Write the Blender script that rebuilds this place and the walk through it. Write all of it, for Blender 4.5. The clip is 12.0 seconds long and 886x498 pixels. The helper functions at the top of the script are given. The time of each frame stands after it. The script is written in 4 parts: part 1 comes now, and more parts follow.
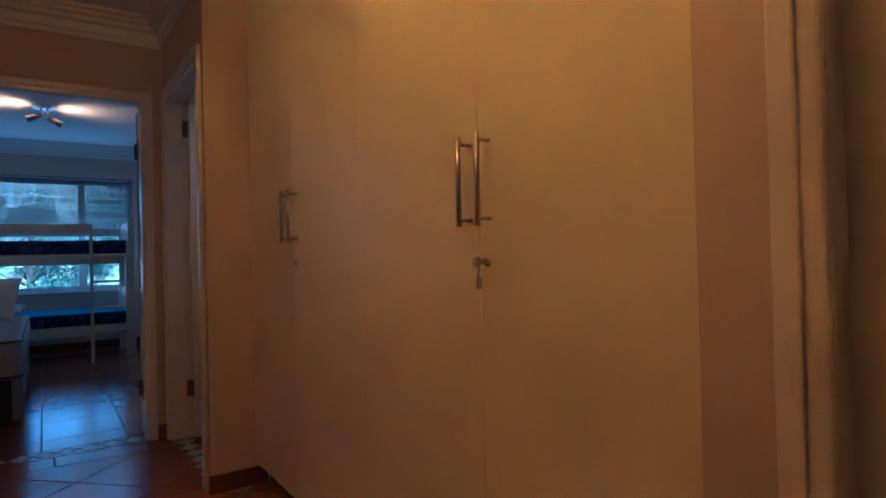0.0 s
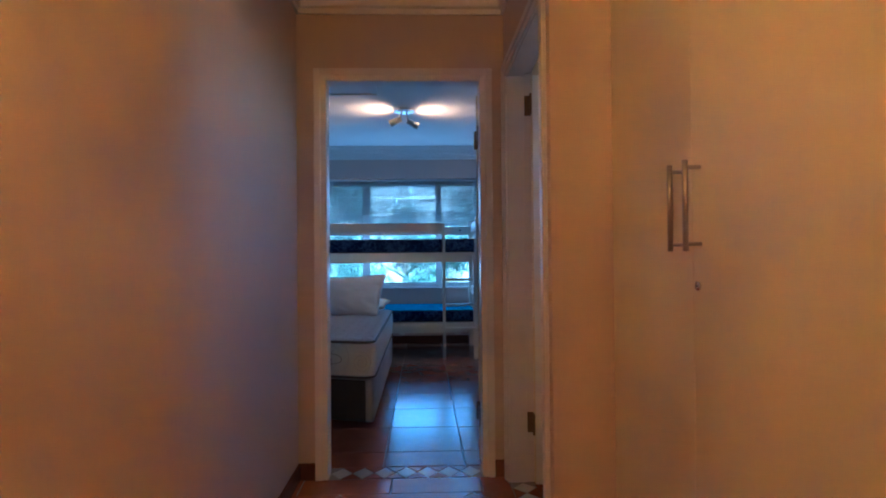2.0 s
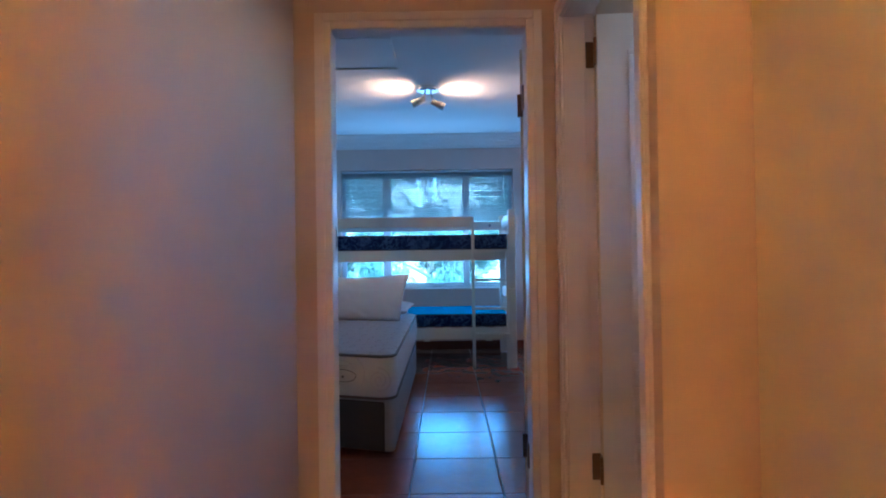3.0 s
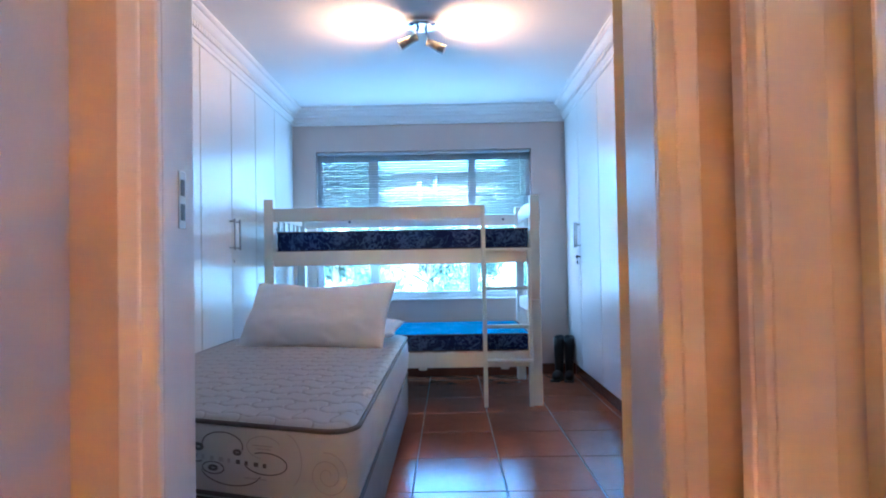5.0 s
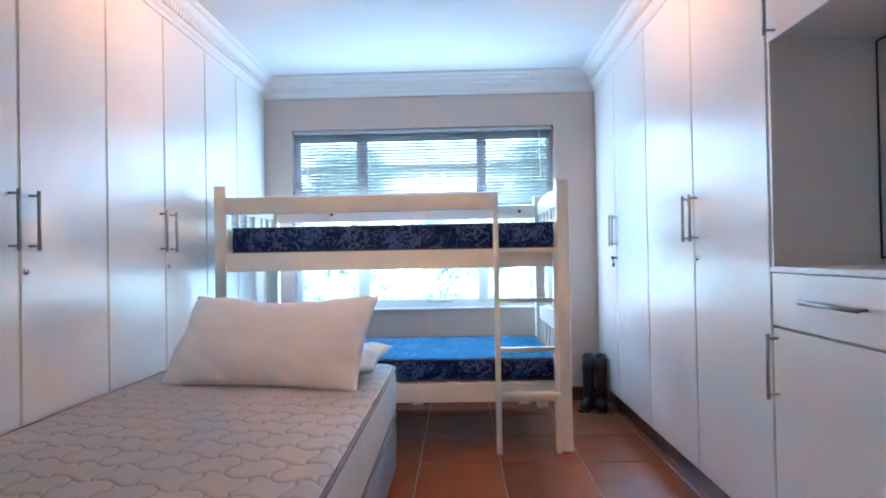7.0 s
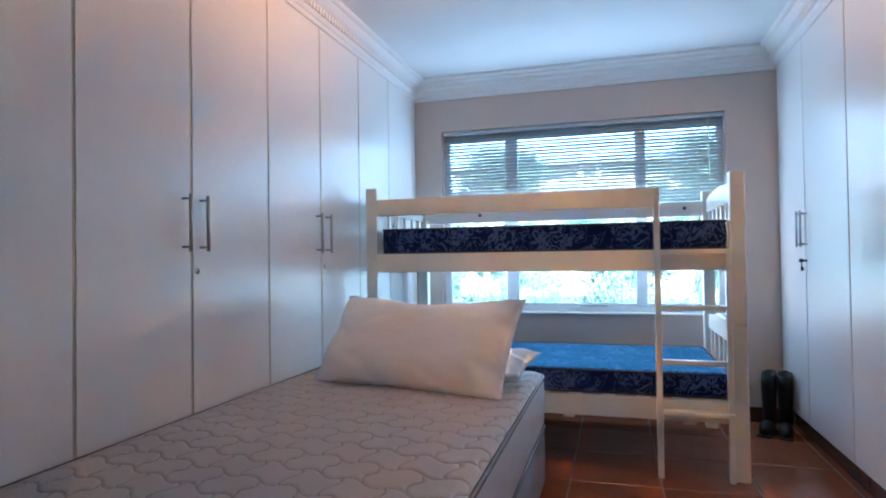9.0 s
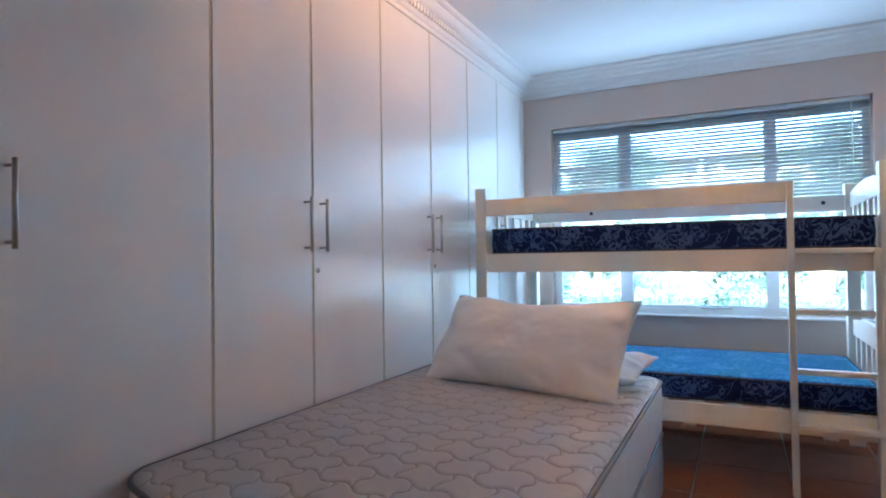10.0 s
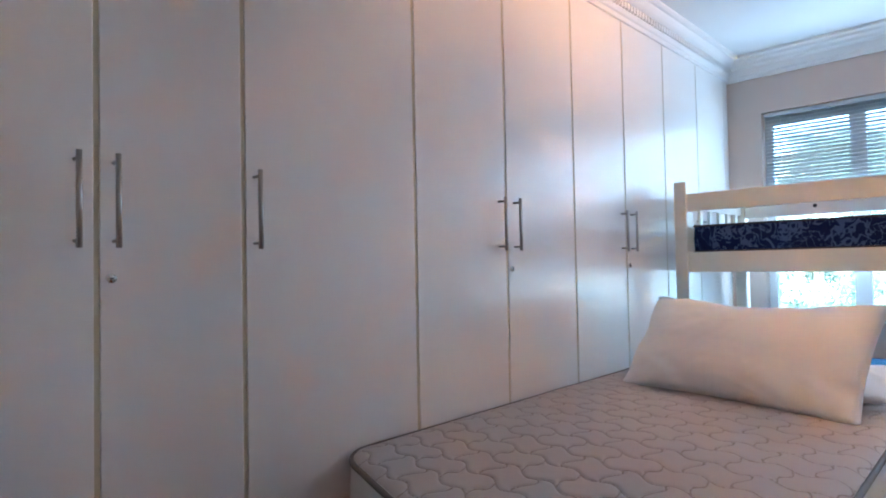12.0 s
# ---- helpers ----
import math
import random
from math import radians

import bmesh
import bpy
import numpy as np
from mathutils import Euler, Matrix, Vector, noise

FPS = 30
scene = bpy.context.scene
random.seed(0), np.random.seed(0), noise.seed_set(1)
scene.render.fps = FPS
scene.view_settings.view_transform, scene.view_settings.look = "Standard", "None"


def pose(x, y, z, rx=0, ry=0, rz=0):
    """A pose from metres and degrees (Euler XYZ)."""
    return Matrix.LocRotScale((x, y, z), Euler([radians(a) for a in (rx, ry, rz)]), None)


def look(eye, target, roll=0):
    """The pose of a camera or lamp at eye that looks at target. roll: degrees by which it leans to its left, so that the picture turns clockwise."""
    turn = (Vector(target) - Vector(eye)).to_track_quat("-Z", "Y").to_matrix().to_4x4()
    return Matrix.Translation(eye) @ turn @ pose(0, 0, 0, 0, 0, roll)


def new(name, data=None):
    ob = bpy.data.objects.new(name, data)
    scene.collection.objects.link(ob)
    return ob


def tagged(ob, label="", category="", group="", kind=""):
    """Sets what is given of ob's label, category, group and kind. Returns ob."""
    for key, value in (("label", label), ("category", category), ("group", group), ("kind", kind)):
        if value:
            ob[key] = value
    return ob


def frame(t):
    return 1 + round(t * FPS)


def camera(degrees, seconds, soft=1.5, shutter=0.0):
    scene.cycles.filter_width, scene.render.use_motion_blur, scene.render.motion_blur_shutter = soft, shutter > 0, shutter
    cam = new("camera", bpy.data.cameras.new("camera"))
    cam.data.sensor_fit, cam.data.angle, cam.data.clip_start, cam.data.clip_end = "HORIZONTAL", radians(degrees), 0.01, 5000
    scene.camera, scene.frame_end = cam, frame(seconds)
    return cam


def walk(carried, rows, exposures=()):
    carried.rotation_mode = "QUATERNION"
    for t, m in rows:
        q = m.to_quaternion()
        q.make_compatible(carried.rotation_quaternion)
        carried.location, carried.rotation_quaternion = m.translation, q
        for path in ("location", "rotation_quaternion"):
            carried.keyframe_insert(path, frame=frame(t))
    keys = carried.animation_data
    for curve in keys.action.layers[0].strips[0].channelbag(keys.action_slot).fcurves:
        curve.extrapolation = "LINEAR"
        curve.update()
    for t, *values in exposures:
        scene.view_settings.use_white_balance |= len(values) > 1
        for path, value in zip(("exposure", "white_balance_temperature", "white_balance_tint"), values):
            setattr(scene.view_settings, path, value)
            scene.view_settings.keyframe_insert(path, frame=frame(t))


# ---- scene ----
cam = camera(74.1, 12.0, soft=2.0)
PATH = [
    (0, (0.672, 2.378, 1.074), (1.796, 4.033, 1.093), -1.4),
    (0.5, (0.768, 2.56, 1.071), (1.512, 4.416, 1.098), -1.2),
    (1, (0.868, 2.765, 1.083), (1.266, 4.725, 1.116), -1.0),
    (1.5, (0.896, 2.998, 1.084), (1.063, 4.991, 1.119), -0.8),
    (2, (0.868, 3.301, 1.129), (0.934, 5.3, 1.154), -0.5),
    (2.5, (0.854, 3.626, 1.096), (0.875, 5.626, 1.129), -0.6),
    (3, (0.832, 3.96, 1.114), (0.819, 5.96, 1.137), -0.8),
    (3.2, (0.823, 4.121, 1.099), (0.804, 6.12, 1.135), -0.7),
    (4.8, (0.827, 5.258, 1.078), (0.804, 7.257, 1.121), -1.0),
    (5.5, (0.849, 5.677, 1.088), (0.844, 7.676, 1.128), -1.0),
    (6, (0.862, 5.939, 1.134), (0.859, 7.939, 1.151), -1.0),
    (6.5, (0.872, 6.194, 1.139), (0.863, 8.194, 1.158), -1.0),
    (8.5, (0.873, 6.506, 1.138), (0.471, 8.465, 1.17), -1.0),
    (9, (0.879, 6.511, 1.142), (0.317, 8.43, 1.174), -0.8),
    (9.5, (0.881, 6.523, 1.145), (0.145, 8.382, 1.179), -0.8),
    (10, (0.872, 6.508, 1.144), (-0.03, 8.292, 1.179), -0.8),
    (10.5, (0.874, 6.501, 1.142), (-0.171, 8.207, 1.179), -0.9),
    (11, (0.854, 6.496, 1.152), (-0.328, 8.109, 1.182), -0.5),
    (11.5, (0.831, 6.492, 1.158), (-0.462, 8.017, 1.183), -0.3),
    (12, (0.824, 6.49, 1.129), (-0.575, 7.919, 1.183), -1.1),
]
walk(cam, [(t, look(eye, target, roll)) for t, eye, target, roll in PATH],
     exposures=[(0.0, 3.4, 4900, 18), (1.0, 3.8, 5000, 18), (2.0, 4.4, 5050, 17), (3.2, 5.0, 5100, 17), (4.8, 5.86, 5600, 20),
                (5.5, 6.2, 6700, 23), (6.5, 6.42, 7800, 31), (9.0, 5.78, 7700, 31), (12.0, 6.2, 8200, 31)])

# ---- world, sun, lamps ----
SUN_UP, SUN_TURN = radians(52), radians(200)
world = bpy.data.worlds.new("world")
scene.world = world
world.use_nodes = True
wn = world.node_tree
sky = wn.nodes.new("ShaderNodeTexSky")
sky.sky_type, sky.sun_disc, sky.sun_elevation, sky.sun_rotation = "NISHITA", False, SUN_UP, SUN_TURN
sky.ozone_density, sky.dust_density = 1.8, 0.8
wn.links.new(sky.outputs[0], wn.nodes["Background"].inputs[0])
wn.nodes["Background"].inputs[1].default_value = 0.15
sun = new("sun", bpy.data.lights.new("sun", "SUN"))
sun.data.energy, sun.data.angle, sun.data.color = 4.5, radians(0.5), (1.0, 0.95, 0.88)
sun.matrix_world = look((3, -9, 14), (0, 6, 0))


def point_lamp(name, at, watts, colour, radius):
    ob = new(name, bpy.data.lights.new(name, "POINT"))
    ob.data.energy, ob.data.color, ob.data.shadow_soft_size = watts, colour, radius
    ob.location = at
    return ob


def spot_lamp(name, at, target, watts, colour, size, blend, radius):
    ob = new(name, bpy.data.lights.new(name, "SPOT"))
    ob.data.energy, ob.data.color, ob.data.shadow_soft_size = watts, colour, radius
    ob.data.spot_size, ob.data.spot_blend = radians(size), blend
    ob.matrix_world = look(at, target)
    return ob


# skylight in the window opening
day = new("window_skylight", bpy.data.lights.new("window_skylight", "AREA"))
day.data.shape, day.data.size, day.data.size_y = "RECTANGLE", 2.0, 1.38
day.data.energy, day.data.color = 0.9, (0.27, 0.63, 1.0)
day.matrix_world = look((0.6, 10.962, 1.43), (0.6, 8.0, 1.43))

LAMP = (0.69, 8.97, 2.55)
HALL_LAMP = (0.76, 3.35)
# bulb of the unseen passage lamp, bounced off the ceiling by the added bowl
point_lamp("corridor_bulb", (*HALL_LAMP, 2.385), 3.2, (1.0, 0.45, 0.095), 0.05)
for s, dy, dz in ((-1, -0.02, 0.0), (1, 0.03, -0.015)):
    at = Vector((LAMP[0] + s * 0.135, LAMP[1] + dy, LAMP[2] - 0.14 + dz))
    spot_lamp("spot_bulb", at, at + Vector((s * 1.0, 0.0, 0.9)), 1.15, (1.0, 0.6, 0.29), 150, 1.0, 0.05)


# ---- materials ----
def mat(name, col, rough=0.5, metal=0.0, var=0.06, scale=5.0, bump=0.0, bscale=90.0, rvar=0.06, rand=0.0, spec=0.5, coat=0.0):
    """Principled surface with two scales of variation, fine relief and an optional tint per object."""
    m = bpy.data.materials.new(name)
    m.use_nodes = True
    n, l = m.node_tree.nodes, m.node_tree.links
    b = n["Principled BSDF"]
    b.inputs["Metallic"].default_value = metal
    b.inputs["Specular IOR Level"].default_value = spec
    b.inputs["Coat Weight"].default_value = coat
    tc = n.new("ShaderNodeTexCoord")
    big, fine = n.new("ShaderNodeTexNoise"), n.new("ShaderNodeTexNoise")
    big.inputs["Scale"].default_value, big.inputs["Detail"].default_value = scale, 5
    fine.inputs["Scale"].default_value, fine.inputs["Detail"].default_value = bscale, 4
    l.new(tc.outputs["Object"], big.inputs["Vector"])
    l.new(tc.outputs["Object"], fine.inputs["Vector"])
    add = n.new("ShaderNodeMath")
    add.operation = "MULTIPLY_ADD"
    add.inputs[1].default_value = 0.35
    l.new(fine.outputs["Fac"], add.inputs[0])
    l.new(big.outputs["Fac"], add.inputs[2])
    ramp = n.new("ShaderNodeMapRange")
    ramp.inputs["From Min"].default_value, ramp.inputs["From Max"].default_value = 0.35, 1.0
    ramp.inputs["To Min"].default_value, ramp.inputs["To Max"].default_value = 1 - var, 1 + var
    l.new(add.outputs[0], ramp.inputs["Value"])
    val = ramp.outputs[0]
    if rand:
        info, rr, mul = n.new("ShaderNodeObjectInfo"), n.new("ShaderNodeMapRange"), n.new("ShaderNodeMath")
        rr.inputs["To Min"].default_value, rr.inputs["To Max"].default_value = 1 - rand, 1 + rand
        mul.operation = "MULTIPLY"
        l.new(info.outputs["Random"], rr.inputs["Value"])
        l.new(val, mul.inputs[0])
        l.new(rr.outputs[0], mul.inputs[1])
        val = mul.outputs[0]
    hsv = n.new("ShaderNodeHueSaturation")
    hsv.inputs["Color"].default_value = (*col, 1)
    l.new(val, hsv.inputs["Value"])
    l.new(hsv.outputs[0], b.inputs["Base Color"])
    rm = n.new("ShaderNodeMapRange")
    rm.inputs["To Min"].default_value, rm.inputs["To Max"].default_value = max(0.02, rough - rvar), rough + rvar
    l.new(big.outputs["Fac"], rm.inputs["Value"])
    l.new(rm.outputs[0], b.inputs["Roughness"])
    if bump:
        bp = n.new("ShaderNodeBump")
        bp.inputs["Strength"].default_value, bp.inputs["Distance"].default_value = bump, 0.002
        l.new(fine.outputs["Fac"], bp.inputs["Height"])
        l.new(bp.outputs[0], b.inputs["Normal"])
    return m


def brocade(name, dark, light):
    """Dark satin ticking with woven pale blossoms between thin scrolls."""
    m = mat(name, dark, 0.65, bump=0.3, bscale=400, var=0.15, spec=0.0)
    n, l = m.node_tree.nodes, m.node_tree.links
    b = n["Principled BSDF"]
    # cyan sheen colour stands in for blue window light glancing off the mattress tops
    b.inputs["Sheen Weight"].default_value, b.inputs["Sheen Roughness"].default_value = 0.8, 0.3
    b.inputs["Sheen Tint"].default_value = (0.0, 0.7, 1, 1)
    hsv = [x for x in n if x.bl_idname == "ShaderNodeHueSaturation"][0]
    tc = [x for x in n if x.bl_idname == "ShaderNodeTexCoord"][0]

    def node_math(op, a, c):
        x = n.new("ShaderNodeMath")
        x.operation = op
        for k, v in enumerate((a, c)):
            if isinstance(v, (int, float)):
                x.inputs[k].default_value = v
            else:
                l.new(v, x.inputs[k])
        return x.outputs[0]

    def lines(scale, distortion, width):
        x = n.new("ShaderNodeTexNoise")
        x.inputs["Scale"].default_value, x.inputs["Detail"].default_value, x.inputs["Distortion"].default_value = scale, 1.0, distortion
        l.new(tc.outputs["Object"], x.inputs["Vector"])
        return node_math("LESS_THAN", node_math("ABSOLUTE", node_math("SUBTRACT", x.outputs["Fac"], 0.5), 0), width)

    cells = n.new("ShaderNodeTexVoronoi")
    cells.inputs["Scale"].default_value, cells.inputs["Randomness"].default_value = 3.4, 0.6
    l.new(tc.outputs["Object"], cells.inputs["Vector"])
    blossom = node_math("LESS_THAN", cells.outputs["Distance"], 0.4)
    petals = node_math("MULTIPLY", lines(17, 1.6, 0.06), blossom)
    scrolls = node_math("MULTIPLY", lines(10, 2.4, 0.022), node_math("SUBTRACT", 1.0, blossom))
    fac = node_math("MULTIPLY", node_math("MAXIMUM", petals, scrolls), 0.6)
    mix = n.new("ShaderNodeMix")
    mix.data_type = "RGBA"
    l.new(fac, mix.inputs["Factor"])
    l.new(hsv.outputs[0], mix.inputs[6])
    mix.inputs[7].default_value = (*light, 1)
    l.new(mix.outputs[2], b.inputs["Base Color"])
    return m


def glass_pane(name):
    m = bpy.data.materials.new(name)
    m.use_nodes = True
    n, l = m.node_tree.nodes, m.node_tree.links
    n.remove(n["Principled BSDF"])
    t, g, mx, f = n.new("ShaderNodeBsdfTransparent"), n.new("ShaderNodeBsdfGlossy"), n.new("ShaderNodeMixShader"), n.new("ShaderNodeFresnel")
    # blue tint dims the overbright view and puts the outdoor haze into the pane
    t.inputs[0].default_value = (0.38, 0.61, 0.72, 1)
    g.inputs["Roughness"].default_value = 0.02
    l.new(f.outputs[0], mx.inputs[0])
    l.new(t.outputs[0], mx.inputs[1])
    l.new(g.outputs[0], mx.inputs[2])
    l.new(mx.outputs[0], n["Material Output"].inputs[0])
    return m


M_WALL = mat("wall_paint", (0.58, 0.455, 0.385), 0.55, var=0.05, scale=2.5, bump=0.15, bscale=160)
M_WALL_ROOM = mat("bedroom_wall_paint", (0.64, 0.48, 0.42), 0.55, var=0.04, scale=2.5, bump=0.15, bscale=160)
M_CEIL = mat("ceiling_paint", (0.78, 0.77, 0.76), 0.7, var=0.03, scale=2, bump=0.15, bscale=140)
M_CORNICE = mat("cornice_plaster", (0.8, 0.77, 0.75), 0.5, var=0.03)
M_SATIN = mat("white_satin_board", (0.8, 0.765, 0.74), 0.3, var=0.025, scale=1.2, bump=0.05, bscale=260, rvar=0.0)
M_CREAM = mat("cream_satin_board", (0.74, 0.67, 0.48), 0.36, var=0.04, scale=1.5, bump=0.05, bscale=260, rvar=0.0)
M_EDGE = mat("beige_edging", (0.58, 0.5, 0.36), 0.5, var=0.08)
M_FRAME = mat("frame_enamel", (0.72, 0.67, 0.645), 0.3, var=0.04, bump=0.08, bscale=60)
M_DOOR = mat("door_enamel", (0.74, 0.74, 0.73), 0.35, var=0.03, bump=0.08, bscale=120)
M_DOOREDGE = mat("door_edge_varnish", (0.68, 0.6, 0.45), 0.4, var=0.1, scale=9)
M_STEEL = mat("brushed_steel", (0.42, 0.40, 0.38), 0.3, metal=0.9, var=0.1, bump=0.1, bscale=300)
M_CHROME = mat("chrome", (0.75, 0.75, 0.76), 0.12, metal=1.0, var=0.04)
M_BRONZE = mat("bronze_hinge", (0.16, 0.09, 0.05), 0.4, metal=0.7, var=0.2)
M_BLACK = mat("black_plastic", (0.012, 0.012, 0.014), 0.4, var=0.2)
M_TILE = mat("terracotta_tile", (0.38, 0.112, 0.056), 0.21, var=0.14, scale=7, bump=0.04, bscale=30, rvar=0.04, rand=0.05, spec=1.0)
M_GROUT = mat("grout", (0.3, 0.24, 0.2), 0.8, var=0.2, scale=12)
M_MOSAIC = mat("cream_mosaic", (0.6, 0.52, 0.42), 0.3, var=0.15, scale=20)
M_SKIRT = mat("skirting_tile", (0.15, 0.05, 0.03), 0.25, var=0.2, scale=8)
M_WOOD = mat("ivory_painted_wood", (0.79, 0.76, 0.67), 0.35, var=0.05, scale=6, bump=0.12, bscale=70)
M_BROCADE = brocade("navy_brocade", (0.009, 0.018, 0.07), (0.085, 0.17, 0.34))
M_PIPING_D = mat("navy_piping", (0.015, 0.016, 0.035), 0.6)
M_TICK = mat("quilted_ticking", (0.45, 0.405, 0.39), 0.6, var=0.07, scale=4, bump=0.35, bscale=420)
M_TICKSIDE = mat("ticking_side", (0.66, 0.66, 0.67), 0.5, var=0.08, scale=9, bump=0.25, bscale=300)
M_STITCH = mat("stitched_thread", (0.29, 0.24, 0.215), 0.7)
M_PIPING = mat("grey_piping", (0.11, 0.085, 0.08), 0.6)
M_BASE = mat("grey_base_fabric", (0.36, 0.35, 0.37), 0.8, var=0.12, scale=10, bump=0.5, bscale=380)
M_BASEDARK = mat("dark_base_fabric", (0.05, 0.043, 0.045), 0.85, var=0.15, bump=0.4, bscale=380)
M_PRINT = mat("printed_ink", (0.16, 0.145, 0.155), 0.6)
M_PRINT_PALE = mat("pale_stitching", (0.5, 0.48, 0.5), 0.6)
M_PILLOW = mat("pillow_cotton", (0.84, 0.84, 0.85), 0.75, var=0.03, bump=0.3, bscale=220)
M_ALU = mat("window_frame_paint", (0.78, 0.79, 0.79), 0.4, var=0.05)
M_SILL = mat("sill_paint", (0.72, 0.7, 0.68), 0.4)
M_SLAT = mat("blind_slat", (0.58, 0.6, 0.62), 0.4, var=0.04)
M_CORD = mat("cord", (0.7, 0.7, 0.68), 0.7)
M_GLASS = glass_pane("window_glass")
M_MIRROR = mat("mirror", (0.85, 0.88, 0.86), 0.015, metal=1.0, var=0.0, rvar=0.0)
M_SOCKET = mat("socket_plastic", (0.75, 0.7, 0.6), 0.35)
M_LEATHER = mat("black_leather", (0.01, 0.009, 0.01), 0.55, var=0.3, bump=0.3, bscale=120)
M_LEAF = mat("foliage", (0.085, 0.13, 0.095), 0.6, var=0.35, scale=1.2, rand=0.2)
M_BARK = mat("bark", (0.12, 0.085, 0.06), 0.9, var=0.3, bump=0.8, bscale=25)
M_GRASS = mat("lawn", (0.05, 0.07, 0.03), 0.9, var=0.35, scale=0.8)
M_RENDER = mat("house_plaster", (0.55, 0.42, 0.35), 0.85, var=0.1, scale=0.8, bump=0.2)
M_ROOFTILE = mat("roof_tiles", (0.2, 0.17, 0.16), 0.8, var=0.2, scale=2)

# ---- building helpers ----
ORIGIN = {}


def thing(name, at, label="", category="", group="", kind=""):
    ob = new(name)
    ob.empty_display_size = 0.1
    ob.location = at
    ORIGIN[ob] = Vector(at)
    return tagged(ob, label, category, group, kind)


def mesh_of(name, bm, material, smooth=False):
    bmesh.ops.recalc_face_normals(bm, faces=bm.faces)
    me = bpy.data.meshes.new(name)
    bm.to_mesh(me)
    bm.free()
    me.materials.append(material)
    if smooth:
        me.shade_smooth()
    return me


def part(name, bm, material, parent, label="", smooth=False, kind=""):
    """Links a bmesh, drawn in world places, as one mesh under a thing or a part."""
    o = ORIGIN[parent]
    bmesh.ops.translate(bm, verts=bm.verts, vec=-o)
    ob = new(name, mesh_of(name, bm, material, smooth))
    ob.parent = parent
    ORIGIN[ob] = o
    return tagged(ob, label, "", "", kind)


def solo(name, bm, material, label="", category="", group="", kind="", smooth=False, at=(0, 0, 0)):
    bmesh.ops.translate(bm, verts=bm.verts, vec=-Vector(at))
    ob = new(name, mesh_of(name, bm, material, smooth))
    ob.location = at
    ORIGIN[ob] = Vector(at)
    return tagged(ob, label, category, group, kind)


def box(x0, x1, y0, y1, z0, z1, bevel=0.0, bm=None, seg=2):
    out = bm or bmesh.new()
    made = bmesh.ops.create_cube(out, size=1)["verts"]
    bmesh.ops.scale(out, verts=made, vec=(x1 - x0, y1 - y0, z1 - z0))
    bmesh.ops.translate(out, verts=made, vec=((x0 + x1) / 2, (y0 + y1) / 2, (z0 + z1) / 2))
    if bevel:
        edges = list({e for v in made for e in v.link_edges})
        bmesh.ops.bevel(out, geom=edges, offset=bevel, segments=seg, affect="EDGES", profile=0.5)
    return out


def rod(a, b, r, seg=10, bm=None, r2=None):
    out = bm or bmesh.new()
    a, b = Vector(a), Vector(b)
    d = b - a
    m = Matrix.Translation((a + b) / 2) @ d.to_track_quat("Z", "Y").to_matrix().to_4x4()
    bmesh.ops.create_cone(out, cap_ends=True, segments=seg, radius1=r, radius2=r if r2 is None else r2, depth=d.length, matrix=m)
    return out


def extrude_profile(pts, a, b, out_dir, bm=None):
    """A closed profile of (offset along out_dir, z) swept from a to b."""
    out = bm or bmesh.new()
    o = Vector(out_dir)
    rings = []
    for p in (Vector(a), Vector(b)):
        rings.append([out.verts.new(p + o * d + Vector((0, 0, z))) for d, z in pts])
    n = len(pts)
    for i in range(n):
        out.faces.new((rings[0][i], rings[0][(i + 1) % n], rings[1][(i + 1) % n], rings[1][i]))
    out.faces.new(rings[0])
    out.faces.new(rings[1][::-1])
    return out


def tube(points, r, seg=6, closed=False, bm=None):
    """A round cord along points."""
    out = bm or bmesh.new()
    pts = [Vector(p) for p in points]
    rings = []
    n = len(pts)
    for i, p in enumerate(pts):
        a = pts[(i - 1) % n] if closed or i else pts[i]
        b = pts[(i + 1) % n] if closed or i < n - 1 else pts[i]
        q = (b - a).normalized().to_track_quat("Z", "Y")
        rings.append([out.verts.new(p + q @ Vector((r * math.cos(k * math.tau / seg), r * math.sin(k * math.tau / seg), 0))) for k in range(seg)])
    for i in range(n if closed else n - 1):
        s, e = rings[i], rings[(i + 1) % n]
        for k in range(seg):
            out.faces.new((s[k], s[(k + 1) % seg], e[(k + 1) % seg], e[k]))
    if not closed:
        out.faces.new(rings[0])
        out.faces.new(rings[-1][::-1])
    return out

# ---- structure ----
XL, XR = -0.645, 1.95            # wardrobe faces
Y_DOOR, Y_IN, Y_BACK = 6.315, 6.43, 10.965
H_ROOM, H_HALL = 2.55, 2.53
WIN = (-0.427, 1.631, 0.715, 2.143)
XW, XE = -1.27, 2.57             # walls behind the wardrobes
HALL_L, HALL_R = 0.225, 1.29
CUP = 1.495                      # hall cupboard face


def structure(name, bm, material, label, category="wall"):
    return solo(name, bm, material, label, category, kind="structure")


b = box(XW - 0.2, WIN[0], Y_BACK, Y_BACK + 0.23, -0.1, 2.75)
box(WIN[1], XE + 0.2, Y_BACK, Y_BACK + 0.23, -0.1, 2.75, bm=b)
box(WIN[0], WIN[1], Y_BACK, Y_BACK + 0.23, -0.1, WIN[2], bm=b)
box(WIN[0], WIN[1], Y_BACK, Y_BACK + 0.23, WIN[3], 2.75, bm=b)
structure("wall_north", b, M_WALL_ROOM, "pinkish beige painted bedroom wall around the window")
structure("wall_west", box(XW - 0.2, XW, Y_IN, Y_BACK, -0.1, 2.75), M_WALL, "beige painted wall behind the built-in wardrobes")
structure("wall_east", box(XE, XE + 0.2, Y_IN, Y_BACK, -0.1, 2.75), M_WALL, "beige painted wall behind the built-in wardrobes")
b = box(XW - 0.2, 0.35, Y_DOOR, Y_IN, -0.1, 2.75)
